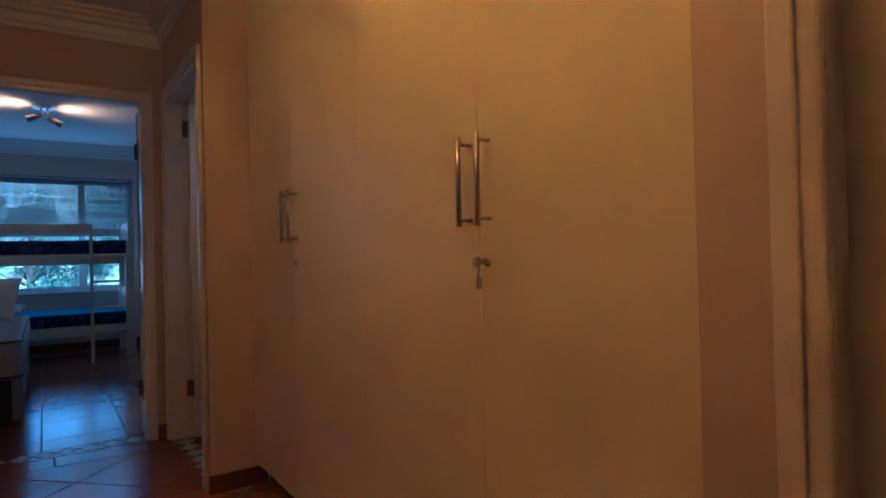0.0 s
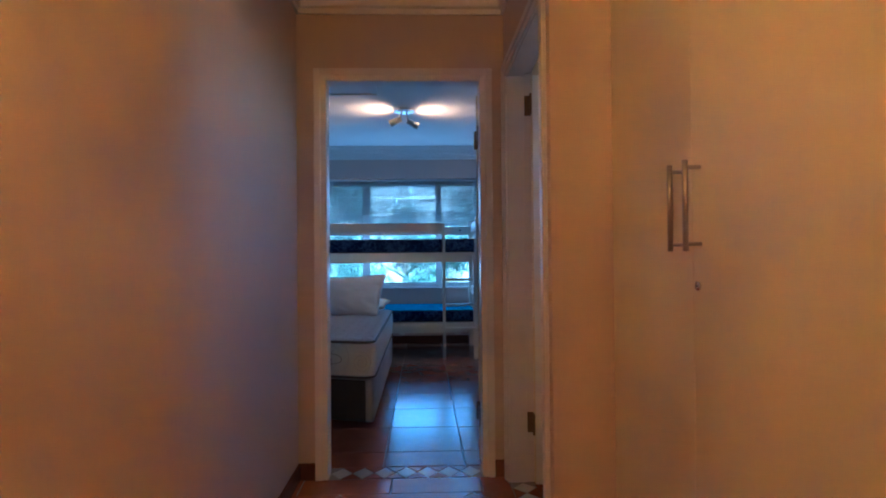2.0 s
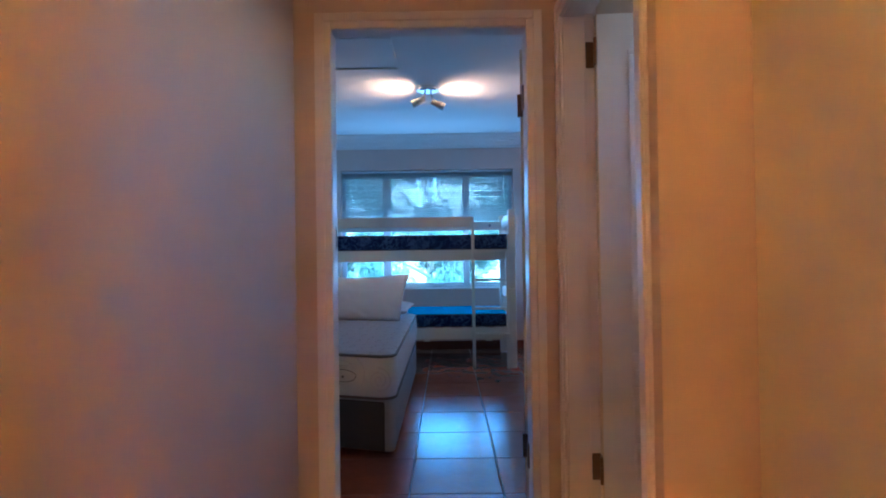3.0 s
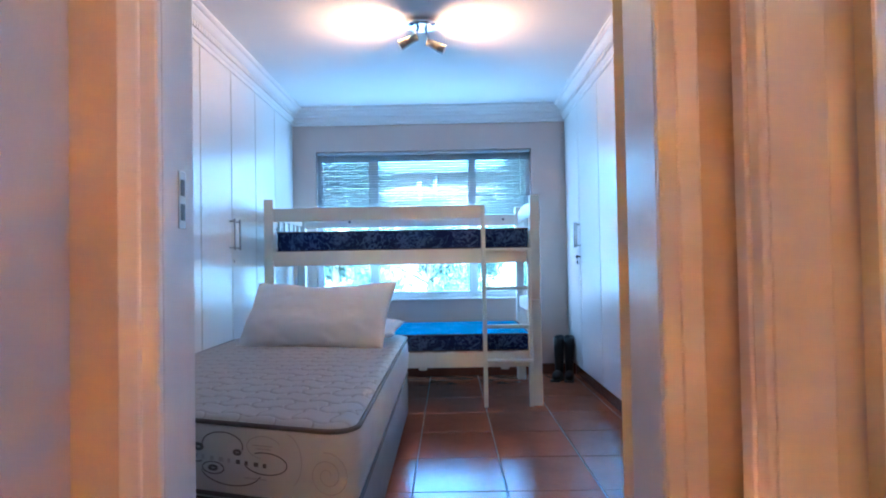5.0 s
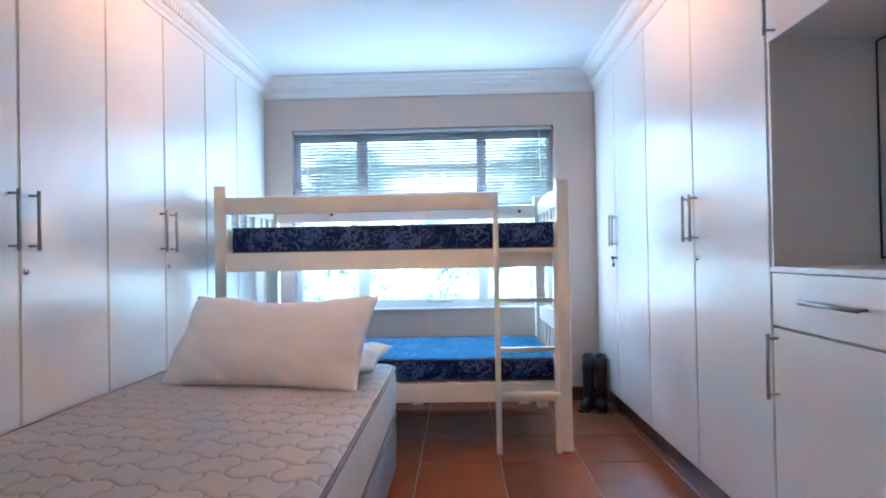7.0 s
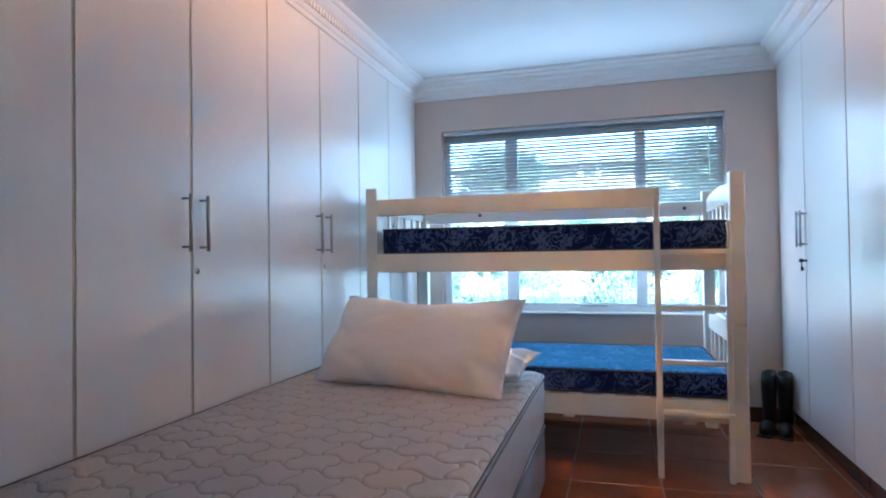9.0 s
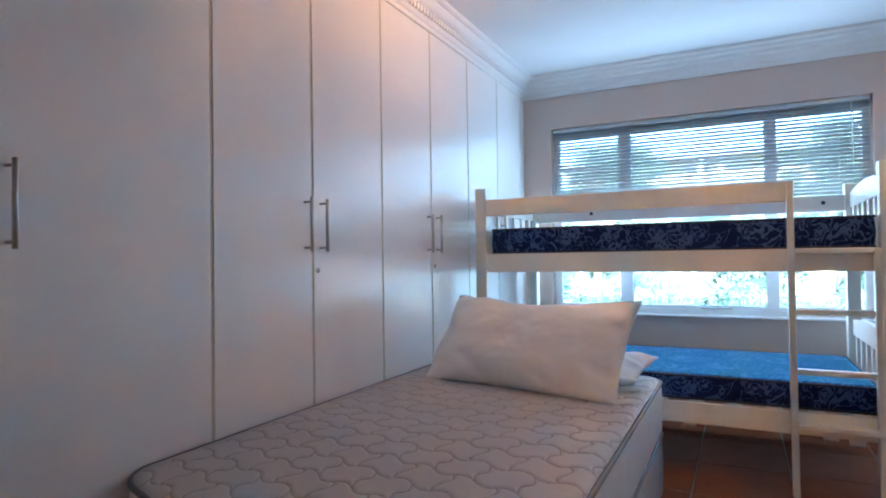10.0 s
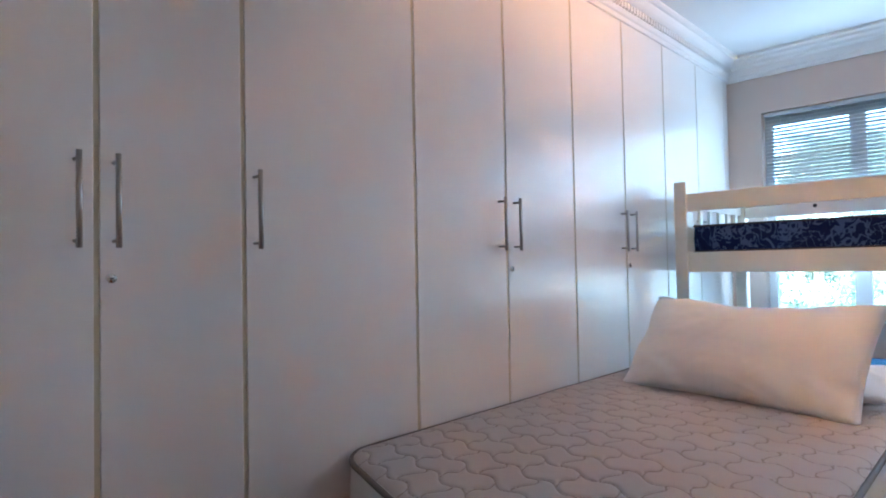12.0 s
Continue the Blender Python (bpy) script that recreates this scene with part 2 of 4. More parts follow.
box(1.187, XE + 0.2, Y_DOOR, Y_IN, -0.1, 2.75, bm=b)
box(0.35, 1.187, Y_DOOR, Y_IN, 2.06, 2.75, bm=b)
structure("wall_south", b, M_WALL, "pinkish beige painted wall with the bedroom doorway")
structure("wall_hall_west", box(0.08, HALL_L, 0.2, Y_DOOR, -0.1, 2.75), M_WALL, "plain beige painted passage wall")
structure("wall_hall_end", box(0.08, 2.6, 0.05, 0.2, -0.1, 2.75), M_WALL, "plain beige painted wall closing the passage")
# passage wall on the east: pier, side doorway, cupboard recess, near stretch with a door
b = box(HALL_R, 1.41, 5.225, 5.31, -0.1, 2.75)
box(HALL_R, 1.41, 6.245, Y_DOOR, -0.1, 2.75, bm=b)
box(HALL_R, 1.41, 5.31, 6.245, 2.06, 2.75, bm=b)
box(1.41, 2.6, 5.225, 5.31, -0.1, 2.75, bm=b)
structure("wall_hall_east", b, M_WALL, "beige painted passage wall with the side doorway")
structure("wall_recess", box(2.12, 2.2, 2.79, 5.225, -0.1, 2.75), M_WALL, "beige wall behind the passage cupboards")
b = box(1.47, 1.6, 2.72, 2.885, -0.1, 2.75)
box(1.6, 2.2, 2.69, 2.79, -0.1, 2.75, bm=b)
box(1.47, 1.6, 0.2, 1.83, -0.1, 2.75, bm=b)
box(1.47, 1.6, 1.83, 2.72, 2.06, 2.75, bm=b)
structure("wall_hall_near", b, M_WALL, "beige painted passage wall with a white door")
# side room: plain walls and a daylight opening
b = box(2.6, 2.7, 5.225, 6.43, -0.1, 1.7)
box(2.6, 2.7, 5.225, 6.43, 2.1, 2.75, bm=b)
box(2.6, 2.7, 5.225, 5.6, 1.7, 2.1, bm=b)
box(2.6, 2.7, 6.1, 6.43, 1.7, 2.1, bm=b)
structure("wall_side_room", b, M_WALL, "plain light wall of the side room")

structure("ceiling", box(XW - 0.2, XE + 0.2, Y_IN, Y_BACK, H_ROOM, H_ROOM + 0.15), M_CEIL, "smooth white painted bedroom ceiling", "ceiling")
structure("ceiling_hall", box(0.08, 2.7, 0.05, Y_DOOR, H_HALL, H_HALL + 0.15), M_CEIL, "smooth white painted passage ceiling", "ceiling")
structure("roof_slab", box(-2.6, 3.9, -0.6, 12.0, 2.76, 2.95), M_RENDER, "flat roof slab over the rooms", "roof")

PROFILE = [(0, -0.145), (0.012, -0.145), (0.014, -0.122), (0.024, -0.115), (0.034, -0.1), (0.036, -0.062), (0.052, -0.055),
           (0.066, -0.046), (0.082, -0.03), (0.088, -0.022), (0.104, -0.02), (0.116, -0.012), (0.116, 0), (0, 0)]
PLAIN = [(0, -0.155), (0.014, -0.155), (0.016, -0.13), (0.03, -0.122), (0.034, -0.08), (0.06, -0.07), (0.066, -0.05), (0.09, -0.04),
         (0.094, -0.025), (0.12, -0.018), (0.12, 0), (0, 0)]


def cornice(name, pts, a, b, out_dir, teeth=False):
    ob = structure(name, extrude_profile(pts, a, b, out_dir), M_CORNICE, "white stepped plaster cornice below the ceiling", "cornice")
    if teeth:
        bm = bmesh.new()
        o, a, b = Vector(out_dir), Vector(a), Vector(b)
        along = (b - a).normalized()
        n = int((b - a).length / 0.034)
        for i in range(n):
            p = a + along * (0.017 + i * 0.034)
            lo, hi = p + o * 0.033 + Vector((0, 0, -0.098)), p + o * 0.05 + Vector((0, 0, -0.066))
            box(*sorted((lo.x - 0.0095 * abs(along.x), hi.x + 0.0095 * abs(along.x))), *sorted((lo.y - 0.0095 * abs(along.y), hi.y + 0.0095 * abs(along.y))), lo.z, hi.z, bm=bm)
        part("dentil_row", bm, M_CORNICE, ob, kind="stuff")
    return ob


cornice("cornice_west", PROFILE, (XL, Y_IN, H_ROOM), (XL, Y_BACK, H_ROOM), (1, 0, 0), True)
cornice("cornice_east", PROFILE, (XR, Y_IN, H_ROOM), (XR, Y_BACK, H_ROOM), (-1, 0, 0), True)
cornice("cornice_north", PLAIN, (XL, Y_BACK, H_ROOM), (XR, Y_BACK, H_ROOM), (0, -1, 0))
cornice("cornice_south", PLAIN, (XL, Y_IN, H_ROOM), (XR, Y_IN, H_ROOM), (0, 1, 0))
cornice("cornice_hall_end", PLAIN, (HALL_L, Y_DOOR, H_HALL), (HALL_R, Y_DOOR, H_HALL), (0, -1, 0))
cornice("cornice_hall_west", PLAIN, (HALL_L, 0.2, H_HALL), (HALL_L, Y_DOOR, H_HALL), (1, 0, 0))
cornice("cornice_hall_east", PLAIN, (HALL_R, 5.225, H_HALL), (HALL_R, Y_DOOR, H_HALL), (-1, 0, 0))


def skirting(name, x0, x1, y0, y1, h=0.085):
    structure(name, box(x0, x1, y0, y1, 0, h, 0.003), M_SKIRT, "dark brown glazed skirting tiles", "skirting")


skirting("baseboard_hall_west", HALL_L, HALL_L + 0.012, 0.2, Y_DOOR)
skirting("baseboard_hall_end_west", HALL_L + 0.012, 0.312, Y_DOOR - 0.012, Y_DOOR)
skirting("baseboard_hall_end_east", 1.214, HALL_R, Y_DOOR - 0.012, Y_DOOR)
skirting("baseboard_pier", HALL_R - 0.012, 1.55, 5.213, 5.225)
skirting("baseboard_north", XL, XR + 0.06, Y_BACK - 0.012, Y_BACK, 0.1)

# loft hatch
t = thing("loft_hatch", (0.17, 8.07, H_ROOM - 0.012), "white flush loft hatch panel in the ceiling", "hatch", kind="structure")
part("panel", box(-0.13, 0.47, 7.77, 8.37, H_ROOM - 0.012, H_ROOM - 0.002, 0.002), M_CEIL, t)
for n, x0, x1, y0, y1 in (("trim", -0.145, 0.485, 8.372, 8.388), ("trim", -0.145, 0.485, 7.752, 7.768), ("trim", 0.472, 0.485, 7.768, 8.372), ("trim", -0.145, -0.132, 7.768, 8.372)):
    part(n, box(x0, x1, y0, y1, H_ROOM - 0.02, H_ROOM - 0.001, 0.002), M_EDGE if y0 > 8.3 else M_CEIL, t)


# ---- doors ----
def door_frame(parent, along, lo, hi, face, back, z, rebate):
    """Pressed frame round an opening from lo to hi along 'x' or 'y'; face: side with the architrave; rebate: where the leaf closes."""
    out = -1 if face < back else 1
    def put(name, a0, a1, d0, d1, z0, z1, bev):
        d0, d1 = sorted((d0, d1))
        bm = box(a0, a1, d0, d1, z0, z1, bev) if along == "x" else box(d0, d1, a0, a1, z0, z1, bev)
        part(name, bm, M_FRAME, parent)
    w = 0.062
    for s, e in ((lo, -1), (hi, 1)):
        a = sorted((s, s + e * w))
        put("architrave", *a, face + out * 0.014, face, 0, z + w, 0.005)
        put("architrave", *sorted((s + e * 0.028, s + e * (w + 0.002))), face + out * 0.021, face + out * 0.012, 0, z + w + 0.002, 0.004)
        put("jamb", *sorted((s, s + e * 0.026)), face, rebate, 0, z + 0.02, 0.003)
        put("jamb", *sorted((s + e * 0.006, s + e * 0.026)), rebate, back - out * 0.012, 0, z + 0.02, 0.002)
        put("architrave", *sorted((s + e * 0.014, s + e * w)), back, back - out * 0.014, 0, z + w, 0.004)
    put("architrave_head", lo, hi, face + out * 0.014, face, z, z + w, 0.005)
    put("architrave_head", lo - 0.028, hi + 0.028, face + out * 0.021, face + out * 0.012, z + 0.028, z + w + 0.002, 0.004)
    put("head", lo - 0.01, hi + 0.01, face, rebate, z, z + 0.024, 0.003)
    put("head", lo - 0.01, hi + 0.01, rebate, back, z + 0.014, z + 0.03, 0.002)


def panel_leaf(parent, m, width, height, thick=0.04, hinge_at=(0.3, 1.75), handle=True):
    """Moulded four-panel leaf; local x from the hinge, y the thickness, m its pose."""
    def place(name, bm, material, par, label="", smooth=False):
        bmesh.ops.transform(bm, matrix=m, verts=bm.verts)
        return part(name, bm, material, par, label, smooth)
    leaf = place("leaf", box(0.002, width, 0, thick, 0.008, height, 0.003), M_DOOR, parent, "white painted moulded panel leaf")
    place("leaf_edge", box(-0.0015, 0.003, 0.001, thick - 0.001, 0.01, height - 0.002), M_DOOREDGE, leaf, "bare varnished hinge edge")
    mid = width / 2
    for x0, x1 in ((0.115, mid - 0.05), (mid + 0.05, width - 0.115)):
        for z0, z1 in ((0.25, 0.74), (0.86, 1.88)):
            for y in (-0.0045, thick - 0.0035):
                bm = bmesh.new()
                for q in ((x0, x1, z0, z0 + 0.018), (x0, x1, z1 - 0.018, z1), (x0, x0 + 0.018, z0 + 0.018, z1 - 0.018), (x1 - 0.018, x1, z0 + 0.018, z1 - 0.018)):
                    box(q[0], q[1], y, y + 0.008, q[2], q[3], 0.0035, bm=bm)
                place("panel_moulding", bm, M_DOOR, leaf)
                place("panel", box(x0 + 0.04, x1 - 0.04, y + 0.002, y + 0.006, z0 + 0.04, z1 - 0.04, 0.002), M_DOOR, leaf)
    for z in hinge_at:
        bm = box(-0.004, 0.0, 0.002, thick - 0.002, z, z + 0.1)
        rod((-0.006, thick + 0.004, z), (-0.006, thick + 0.004, z + 0.1), 0.006, bm=bm)
        place("hinge", bm, M_BRONZE, parent, "dark bronze butt hinge")
    if handle:
        bm = box(width - 0.075, width - 0.035, thick, thick + 0.008, 0.93, 1.12, 0.003)
        rod((width - 0.055, thick, 1.05), (width - 0.055, thick + 0.05, 1.05), 0.009, bm=bm)
        rod((width - 0.055, thick + 0.045, 1.05), (width - 0.17, thick + 0.045, 1.05), 0.008, bm=bm)
        place("handle", bm, M_CHROME, leaf, "chrome lever handle", True)


d1 = thing("door_1", (0.768, 6.37, 0), "white bedroom door standing open into the room in its painted frame", "door", kind="structure")
door_frame(d1, "x", 0.376, 1.161, Y_DOOR, Y_IN, 2.03, 6.396)
a = radians(180 - 138)
m = Matrix.Translation((1.19, 6.508, 0)) @ Matrix.Rotation(a, 4, "Z") @ Matrix.Translation((0.006, 0.004, 0))
panel_leaf(d1, m, 0.78, 2.02, hinge_at=(0.23, 1.72))
bm = box(0.3745, 0.378, 6.366, 6.392, 1.142, 1.24, 0.001)
part("striker_plate", bm, M_STEEL, d1, "steel striker plate on the jamb")
# raised black blocks stand for the darkness inside the latch holes
bm = box(0.3765, 0.3788, 6.372, 6.387, 1.198, 1.226)
box(0.3765, 0.3788, 6.372, 6.387, 1.156, 1.184, bm=bm)
part("latch_hole", bm, M_BLACK, d1)
bm = box(1.156, 1.1615, 6.397, 6.43, 0.23, 0.33)
part("hinge_leaf", bm, M_BRONZE, d1)
part("hinge_leaf", box(1.156, 1.1615, 6.397, 6.43, 1.72, 1.82), M_BRONZE, d1)
part("jamb", box(1.17, 1.246, 6.446, 6.5, 0, 2.09, 0.003), M_FRAME, d1)

d2 = thing("door_2", (1.35, 5.8, 0), "white moulded panel door standing open into the side room", "door", kind="structure")
door_frame(d2, "y", 5.335, 6.22, HALL_R, 1.41, 2.03, 1.375)
m = Matrix.Translation((1.41, 6.212, 0)) @ Matrix.Rotation(radians(-4), 4, "Z") @ Matrix.Diagonal((1, -1, 1, 1))
panel_leaf(d2, m, 0.8, 2.02, hinge_at=(0.25, 1.83), handle=False)
for z in (0.25, 1.83):
    part("hinge_leaf", box(1.378, 1.42, 6.216, 6.2215, z, z + 0.1), M_BRONZE, d2)

d3 = thing("door_3", (1.53, 2.17, 0), "white painted closed passage door in its frame", "door", kind="structure")
door_frame(d3, "y", 1.855, 2.705, 1.47, 1.6, 2.03, 1.52)
part("leaf", box(1.525, 1.565, 1.85, 2.71, 0.008, 2.035, 0.003), M_DOOR, d3)

# ---- window ----
w1 = thing("window_1", (0.6, 11.05, WIN[2]), "wide three-pane window in a pale painted frame", "window", kind="structure")
FY0, FY1 = 11.04, 11.085
for x0, x1, z0, z1 in ((WIN[0], WIN[0] + 0.05, WIN[2], WIN[3]), (WIN[1] - 0.05, WIN[1], WIN[2], WIN[3]),
                       (WIN[0] + 0.05, WIN[1] - 0.05, WIN[2], WIN[2] + 0.05), (WIN[0] + 0.05, WIN[1] - 0.05, WIN[3] - 0.05, WIN[3])):
    part("window_frame", box(x0, x1, FY0, FY1, z0, z1, 0.003), M_ALU, w1)
MULL = ((0.072, 0.162), (1.03, 1.106))
for x0, x1 in MULL:
    part("mullion", box(x0, x1, FY0 - 0.006, FY1, WIN[2] + 0.05, WIN[3] - 0.05, 0.004), M_ALU, w1)
edges = [WIN[0] + 0.05, *MULL[0], *MULL[1], WIN[1] - 0.05]
for i in range(3):
    x0, x1 = edges[2 * i], edges[2 * i + 1]
    bm = bmesh.new()
    for q in ((x0, x1, WIN[2] + 0.05, WIN[2] + 0.075), (x0, x1, WIN[3] - 0.075, WIN[3] - 0.05)):
        box(q[0], q[1], FY0 + 0.008, FY1 - 0.008, q[2], q[3], 0.002, bm=bm)
    part("sash_bar", bm, M_ALU, w1)
    p = part("pane", box(x0, x1, FY0 + 0.02, FY0 + 0.025, WIN[2] + 0.06, WIN[3] - 0.06), M_GLASS, w1)
    p.visible_shadow = False
part("window_sill", box(WIN[0] + 0.001, WIN[1] - 0.001, Y_BACK - 0.018, FY0, WIN[2] - 0.022 + 0.023, WIN[2] + 0.014, 0.004), M_SILL, w1, "white painted inner sill")
part("stay", rod((0.62, FY0 - 0.012, WIN[2] + 0.06), (0.82, FY0 - 0.012, WIN[2] + 0.06), 0.006), M_STEEL, w1)

# venetian blind, half drawn
bl = thing("venetian_blind", (0.6, 11.0, 2.14), "grey-white horizontal slatted blind drawn halfway down the window", "blind")
BX0, BX1, BY = WIN[0] + 0.012, WIN[1] - 0.012, 11.0
part("headrail", box(BX0, BX1, BY - 0.015, BY + 0.018, 2.112, 2.139, 0.003), M_SLAT, bl)
slat = bmesh.new()
N = 8
rows = []
for i in range(N + 1):
    u = i / N * 2 - 1
    y, z = u * 0.014, 0.0024 * (1 - u * u)
    ca, sa = math.cos(radians(55)), math.sin(radians(55))
    y, z = y * ca - z * sa, y * sa + z * ca
    rows.append([slat.verts.new((x, y, z)) for x in (BX0 + 0.004 - 0.6, BX1 - 0.004 - 0.6)])
for r, s in zip(rows, rows[1:]):
    slat.faces.new((r[0], r[1], s[1], s[0]))
bmesh.ops.solidify(slat, geom=slat.faces, thickness=0.0006)
slat_mesh = mesh_of("slat", slat, M_SLAT, True)
zs = [2.1 - 0.0245 * i for i in range(24)]
for i, z in enumerate(zs):
    s = new("slat", slat_mesh)
    s.parent = bl
    s.location = (random.uniform(-0.0015, 0.0015), BY - 11.0, z - 2.14)
    s.rotation_euler = (radians(random.uniform(-3, 3)), radians(random.uniform(-0.06, 0.06)), 0)
part("bottom_rail", box(BX0 + 0.004, BX1 - 0.004, BY - 0.012, BY + 0.012, zs[-1] - 0.034, zs[-1] - 0.018, 0.004), M_SLAT, bl)
for x in (-0.25, 0.6, 1.45):
    part("ladder_cord", rod((x, BY - 0.014, 2.11), (x, BY - 0.014, zs[-1] - 0.02), 0.0011, 5), M_CORD, bl)
    part("ladder_cord", rod((x, BY + 0.014, 2.11), (x, BY + 0.014, zs[-1] - 0.02), 0.0011, 5), M_CORD, bl)
part("tilt_wand", rod((1.52, BY - 0.024, 2.11), (1.525, BY - 0.02, 1.7), 0.004, 6), M_CORD, bl)
part("pull_cord", rod((-0.31, BY - 0.02, 2.11), (-0.31, BY - 0.02, 1.62), 0.0016, 5), M_CORD, bl)


# ---- wardrobes ----
def bar_handle(parent, x, y, z0, z1, side, vertical=True, length=0.0):
    """Round bar on two posts; side: the way it stands out (+1 or -1 in x)."""
    bm = bmesh.new()
    xo = x + side * 0.036
    if vertical:
        rod((xo, y, z0), (xo, y, z1), 0.0065, 12, bm)
        for z in (z0 + 0.016, z1 - 0.016):
            rod((x, y, z), (xo, y, z), 0.0045, 8, bm)
    else:
        rod((xo, y - length / 2, z0), (xo, y + length / 2, z0), 0.0065, 12, bm)
        for q in (y - length / 2 + 0.016, y + length / 2 - 0.016):
            rod((x, q, z0), (xo, q, z0), 0.0045, 8, bm)
    part("handle", bm, M_STEEL, parent, "brushed steel bar handle", True)


def lock(parent, x, y, z, side, key=False):
    bm = rod((x, y, z), (x + side * 0.005, y, z), 0.011, 16)
    part("lock", bm, M_CHROME, parent, "round cam lock", True)
    # thin black block in place of a cut keyhole's dark inside
    part("keyhole", box(*sorted((x + side * 0.0045, x + side * 0.0058)), y - 0.005, y + 0.005, z - 0.0014, z + 0.0014), M_BLACK, parent)
    if key:
        bm = box(*sorted((x + side * 0.005, x + side * 0.03)), y - 0.0015, y + 0.0015, z - 0.006, z + 0.006)
        rod((x + side * 0.03, y - 0.004, z), (x + side * 0.034, y + 0.004, z), 0.012, 12, bm)
        part("key", bm, M_STEEL if key == 1 else M_BLACK, parent)
        bm = rod((x + side * 0.028, y, z - 0.012), (x + side * 0.03, y + 0.002, z - 0.04), 0.003, 6)
        box(*sorted((x + side * 0.02, x + side * 0.035)), y - 0.005, y + 0.006, z - 0.06, z - 0.035, 0.004, bm=bm)
        part("key_fob", bm, M_STEEL if key == 1 else M_BLACK, parent)


def cupboard(name, face, side, depth, cuts, z0, z1, body, doors, handles, locks=(), label="", group="", hz=(1.181, 1.392), kick=True, gap=0.006, inset=0.0002, bevel=0.0025):
    """Built-in unit with full-height doors between the cuts; face: x of the door fronts; side: the way they look."""
    y0, y1 = cuts[0], cuts[-1]
    back = face - side * depth
    t = thing(name, ((face + back) / 2, (y0 + y1) / 2, 0), label, "wardrobe", group)
    inner = face - side * 0.0032
    bm = box(*sorted((inner, back)), y0 + inset, y1 - inset, z0, z1)
    part("body", bm, body, t)
    if kick:
        part("plinth", box(*sorted((face - side * 0.065, face - side * 0.08)), y0, y1, 0, z0 + 0.004, 0), M_SKIRT, t, "dark brown tiled plinth")
        part("base", box(*sorted((face - side * 0.082, back)), y0 + 0.002, y1 - 0.002, 0, z0), M_EDGE, t)
    made = []
    for a, b in zip(cuts, cuts[1:]):
        d = part("door", box(*sorted((face, face - side * 0.018)), a + gap, b - gap, z0 + 0.003, z1 - 0.002, bevel), doors, t)
        part("edge_strip", box(*sorted((face - side * 0.004, face - side * 0.0185)), b - gap - 0.0003, b - gap + 0.0006, z0 + 0.006, z1 - 0.004), body, d)
        made.append(d)
    for i, y in handles:
        bar_handle(made[i], face, y, *hz, side)
    for i, y, z, key in locks:
        lock(made[i], face, y, z, side, key)
    return t


WL = "tall white satin built-in wardrobe with steel bar handles"
ZK, ZT = 0.14, 2.44
G = "built-in wardrobes along the room"
cupboard("wardrobe", XL, 1, 0.6, (6.44, 6.885, 7.235), ZK, ZT, M_EDGE, M_SATIN, ((0, 6.842), (1, 6.92)), ((1, 6.914, 1.113, False),), "tall white satin built-in wardrobe unit beside the doorway", G)
cupboard("wardrobe", XL, 1, 0.6, (7.235, 7.86), ZK, ZT, M_EDGE, M_SATIN, ((0, 7.265),), (), "tall white single-door wardrobe unit at the foot of the bed", G)
cupboard("wardrobe", XL, 1, 0.6, (7.86, 8.36, 8.872), ZK, ZT, M_EDGE, M_SATIN, ((0, 8.312), (1, 8.408)), ((1, 8.387, 1.107, False),), "tall white double-door wardrobe behind the quilted bed", G)
cupboard("wardrobe", XL, 1, 0.6, (8.872, 9.373, 9.875), ZK, ZT, M_EDGE, M_SATIN, ((0, 9.322), (1, 9.424)), ((1, 9.4, 1.107, False),), "tall white double-door wardrobe by the pillows", G)
cupboard("wardrobe", XL, 1, 0.6, (9.875, 10.38, 10.89), ZK, ZT, M_EDGE, M_SATIN, ((0, 10.33), (1, 10.43)), (), "tall white double-door wardrobe beside the bunk bed", G)
structure("wardrobe_filler", box(XL - 0.3, XL - 0.002, 10.892, Y_BACK, 0, ZT), M_SATIN, "narrow white filler strip at the wall", "trim")
cupboard("wardrobe", XR, -1, 0.6, (9.735, 10.4, 10.955), ZK, ZT, M_EDGE, M_SATIN, ((0, 10.365), (1, 10.44)), ((0, 10.375, 1.1, 2),), "tall white double-door wardrobe with a black key in its lock", G)
cupboard("wardrobe", XR, -1, 0.6, (8.425, 9.075, 9.735), ZK, ZT, M_EDGE, M_SATIN, ((1, 9.115), (0, 9.035)), ((0, 9.04, 1.105, False),), "tall white double-door wardrobe next to the mirror alcove", G)
cupboard("wardrobe", XR, -1, 0.6, (6.44, 7.09, 7.735), ZK, ZT, M_EDGE, M_SATIN, ((0, 7.05), (1, 7.13)), (), "tall white double-door wardrobe near the doorway", G)

# dressing alcove: top cupboard, mirror recess, drawer and lower door
AY0, AY1 = 7.737, 8.423
t = thing("dressing_unit", (2.25, 8.08, 0), "white built-in dressing unit with mirror alcove, drawer and cupboards", "wardrobe")
AB = XR + 0.37
part("back_panel", box(AB, AB + 0.016, AY0, AY1, 1.0, 1.9), M_SATIN, t)
part("side_panel", box(XR + 0.004, AB, AY1 - 0.014, AY1, 1.08, 1.86), M_SATIN, t)
part("side_panel", box(XR + 0.004, AB, AY0, AY0 + 0.014, 1.08, 1.86), M_SATIN, t)
mir = part("mirror", box(AB - 0.005, AB - 0.001, AY0 + 0.02, AY1 - 0.02, 1.11, 1.84), M_MIRROR, t, "frameless wall mirror in the alcove")
bm = box(AB - 0.007, AB - 0.001, AY1 - 0.02, AY1 - 0.0145, 1.1, 1.846)
box(AB - 0.007, AB - 0.001, AY0 + 0.02, AY1 - 0.02, 1.1, 1.108, bm=bm)
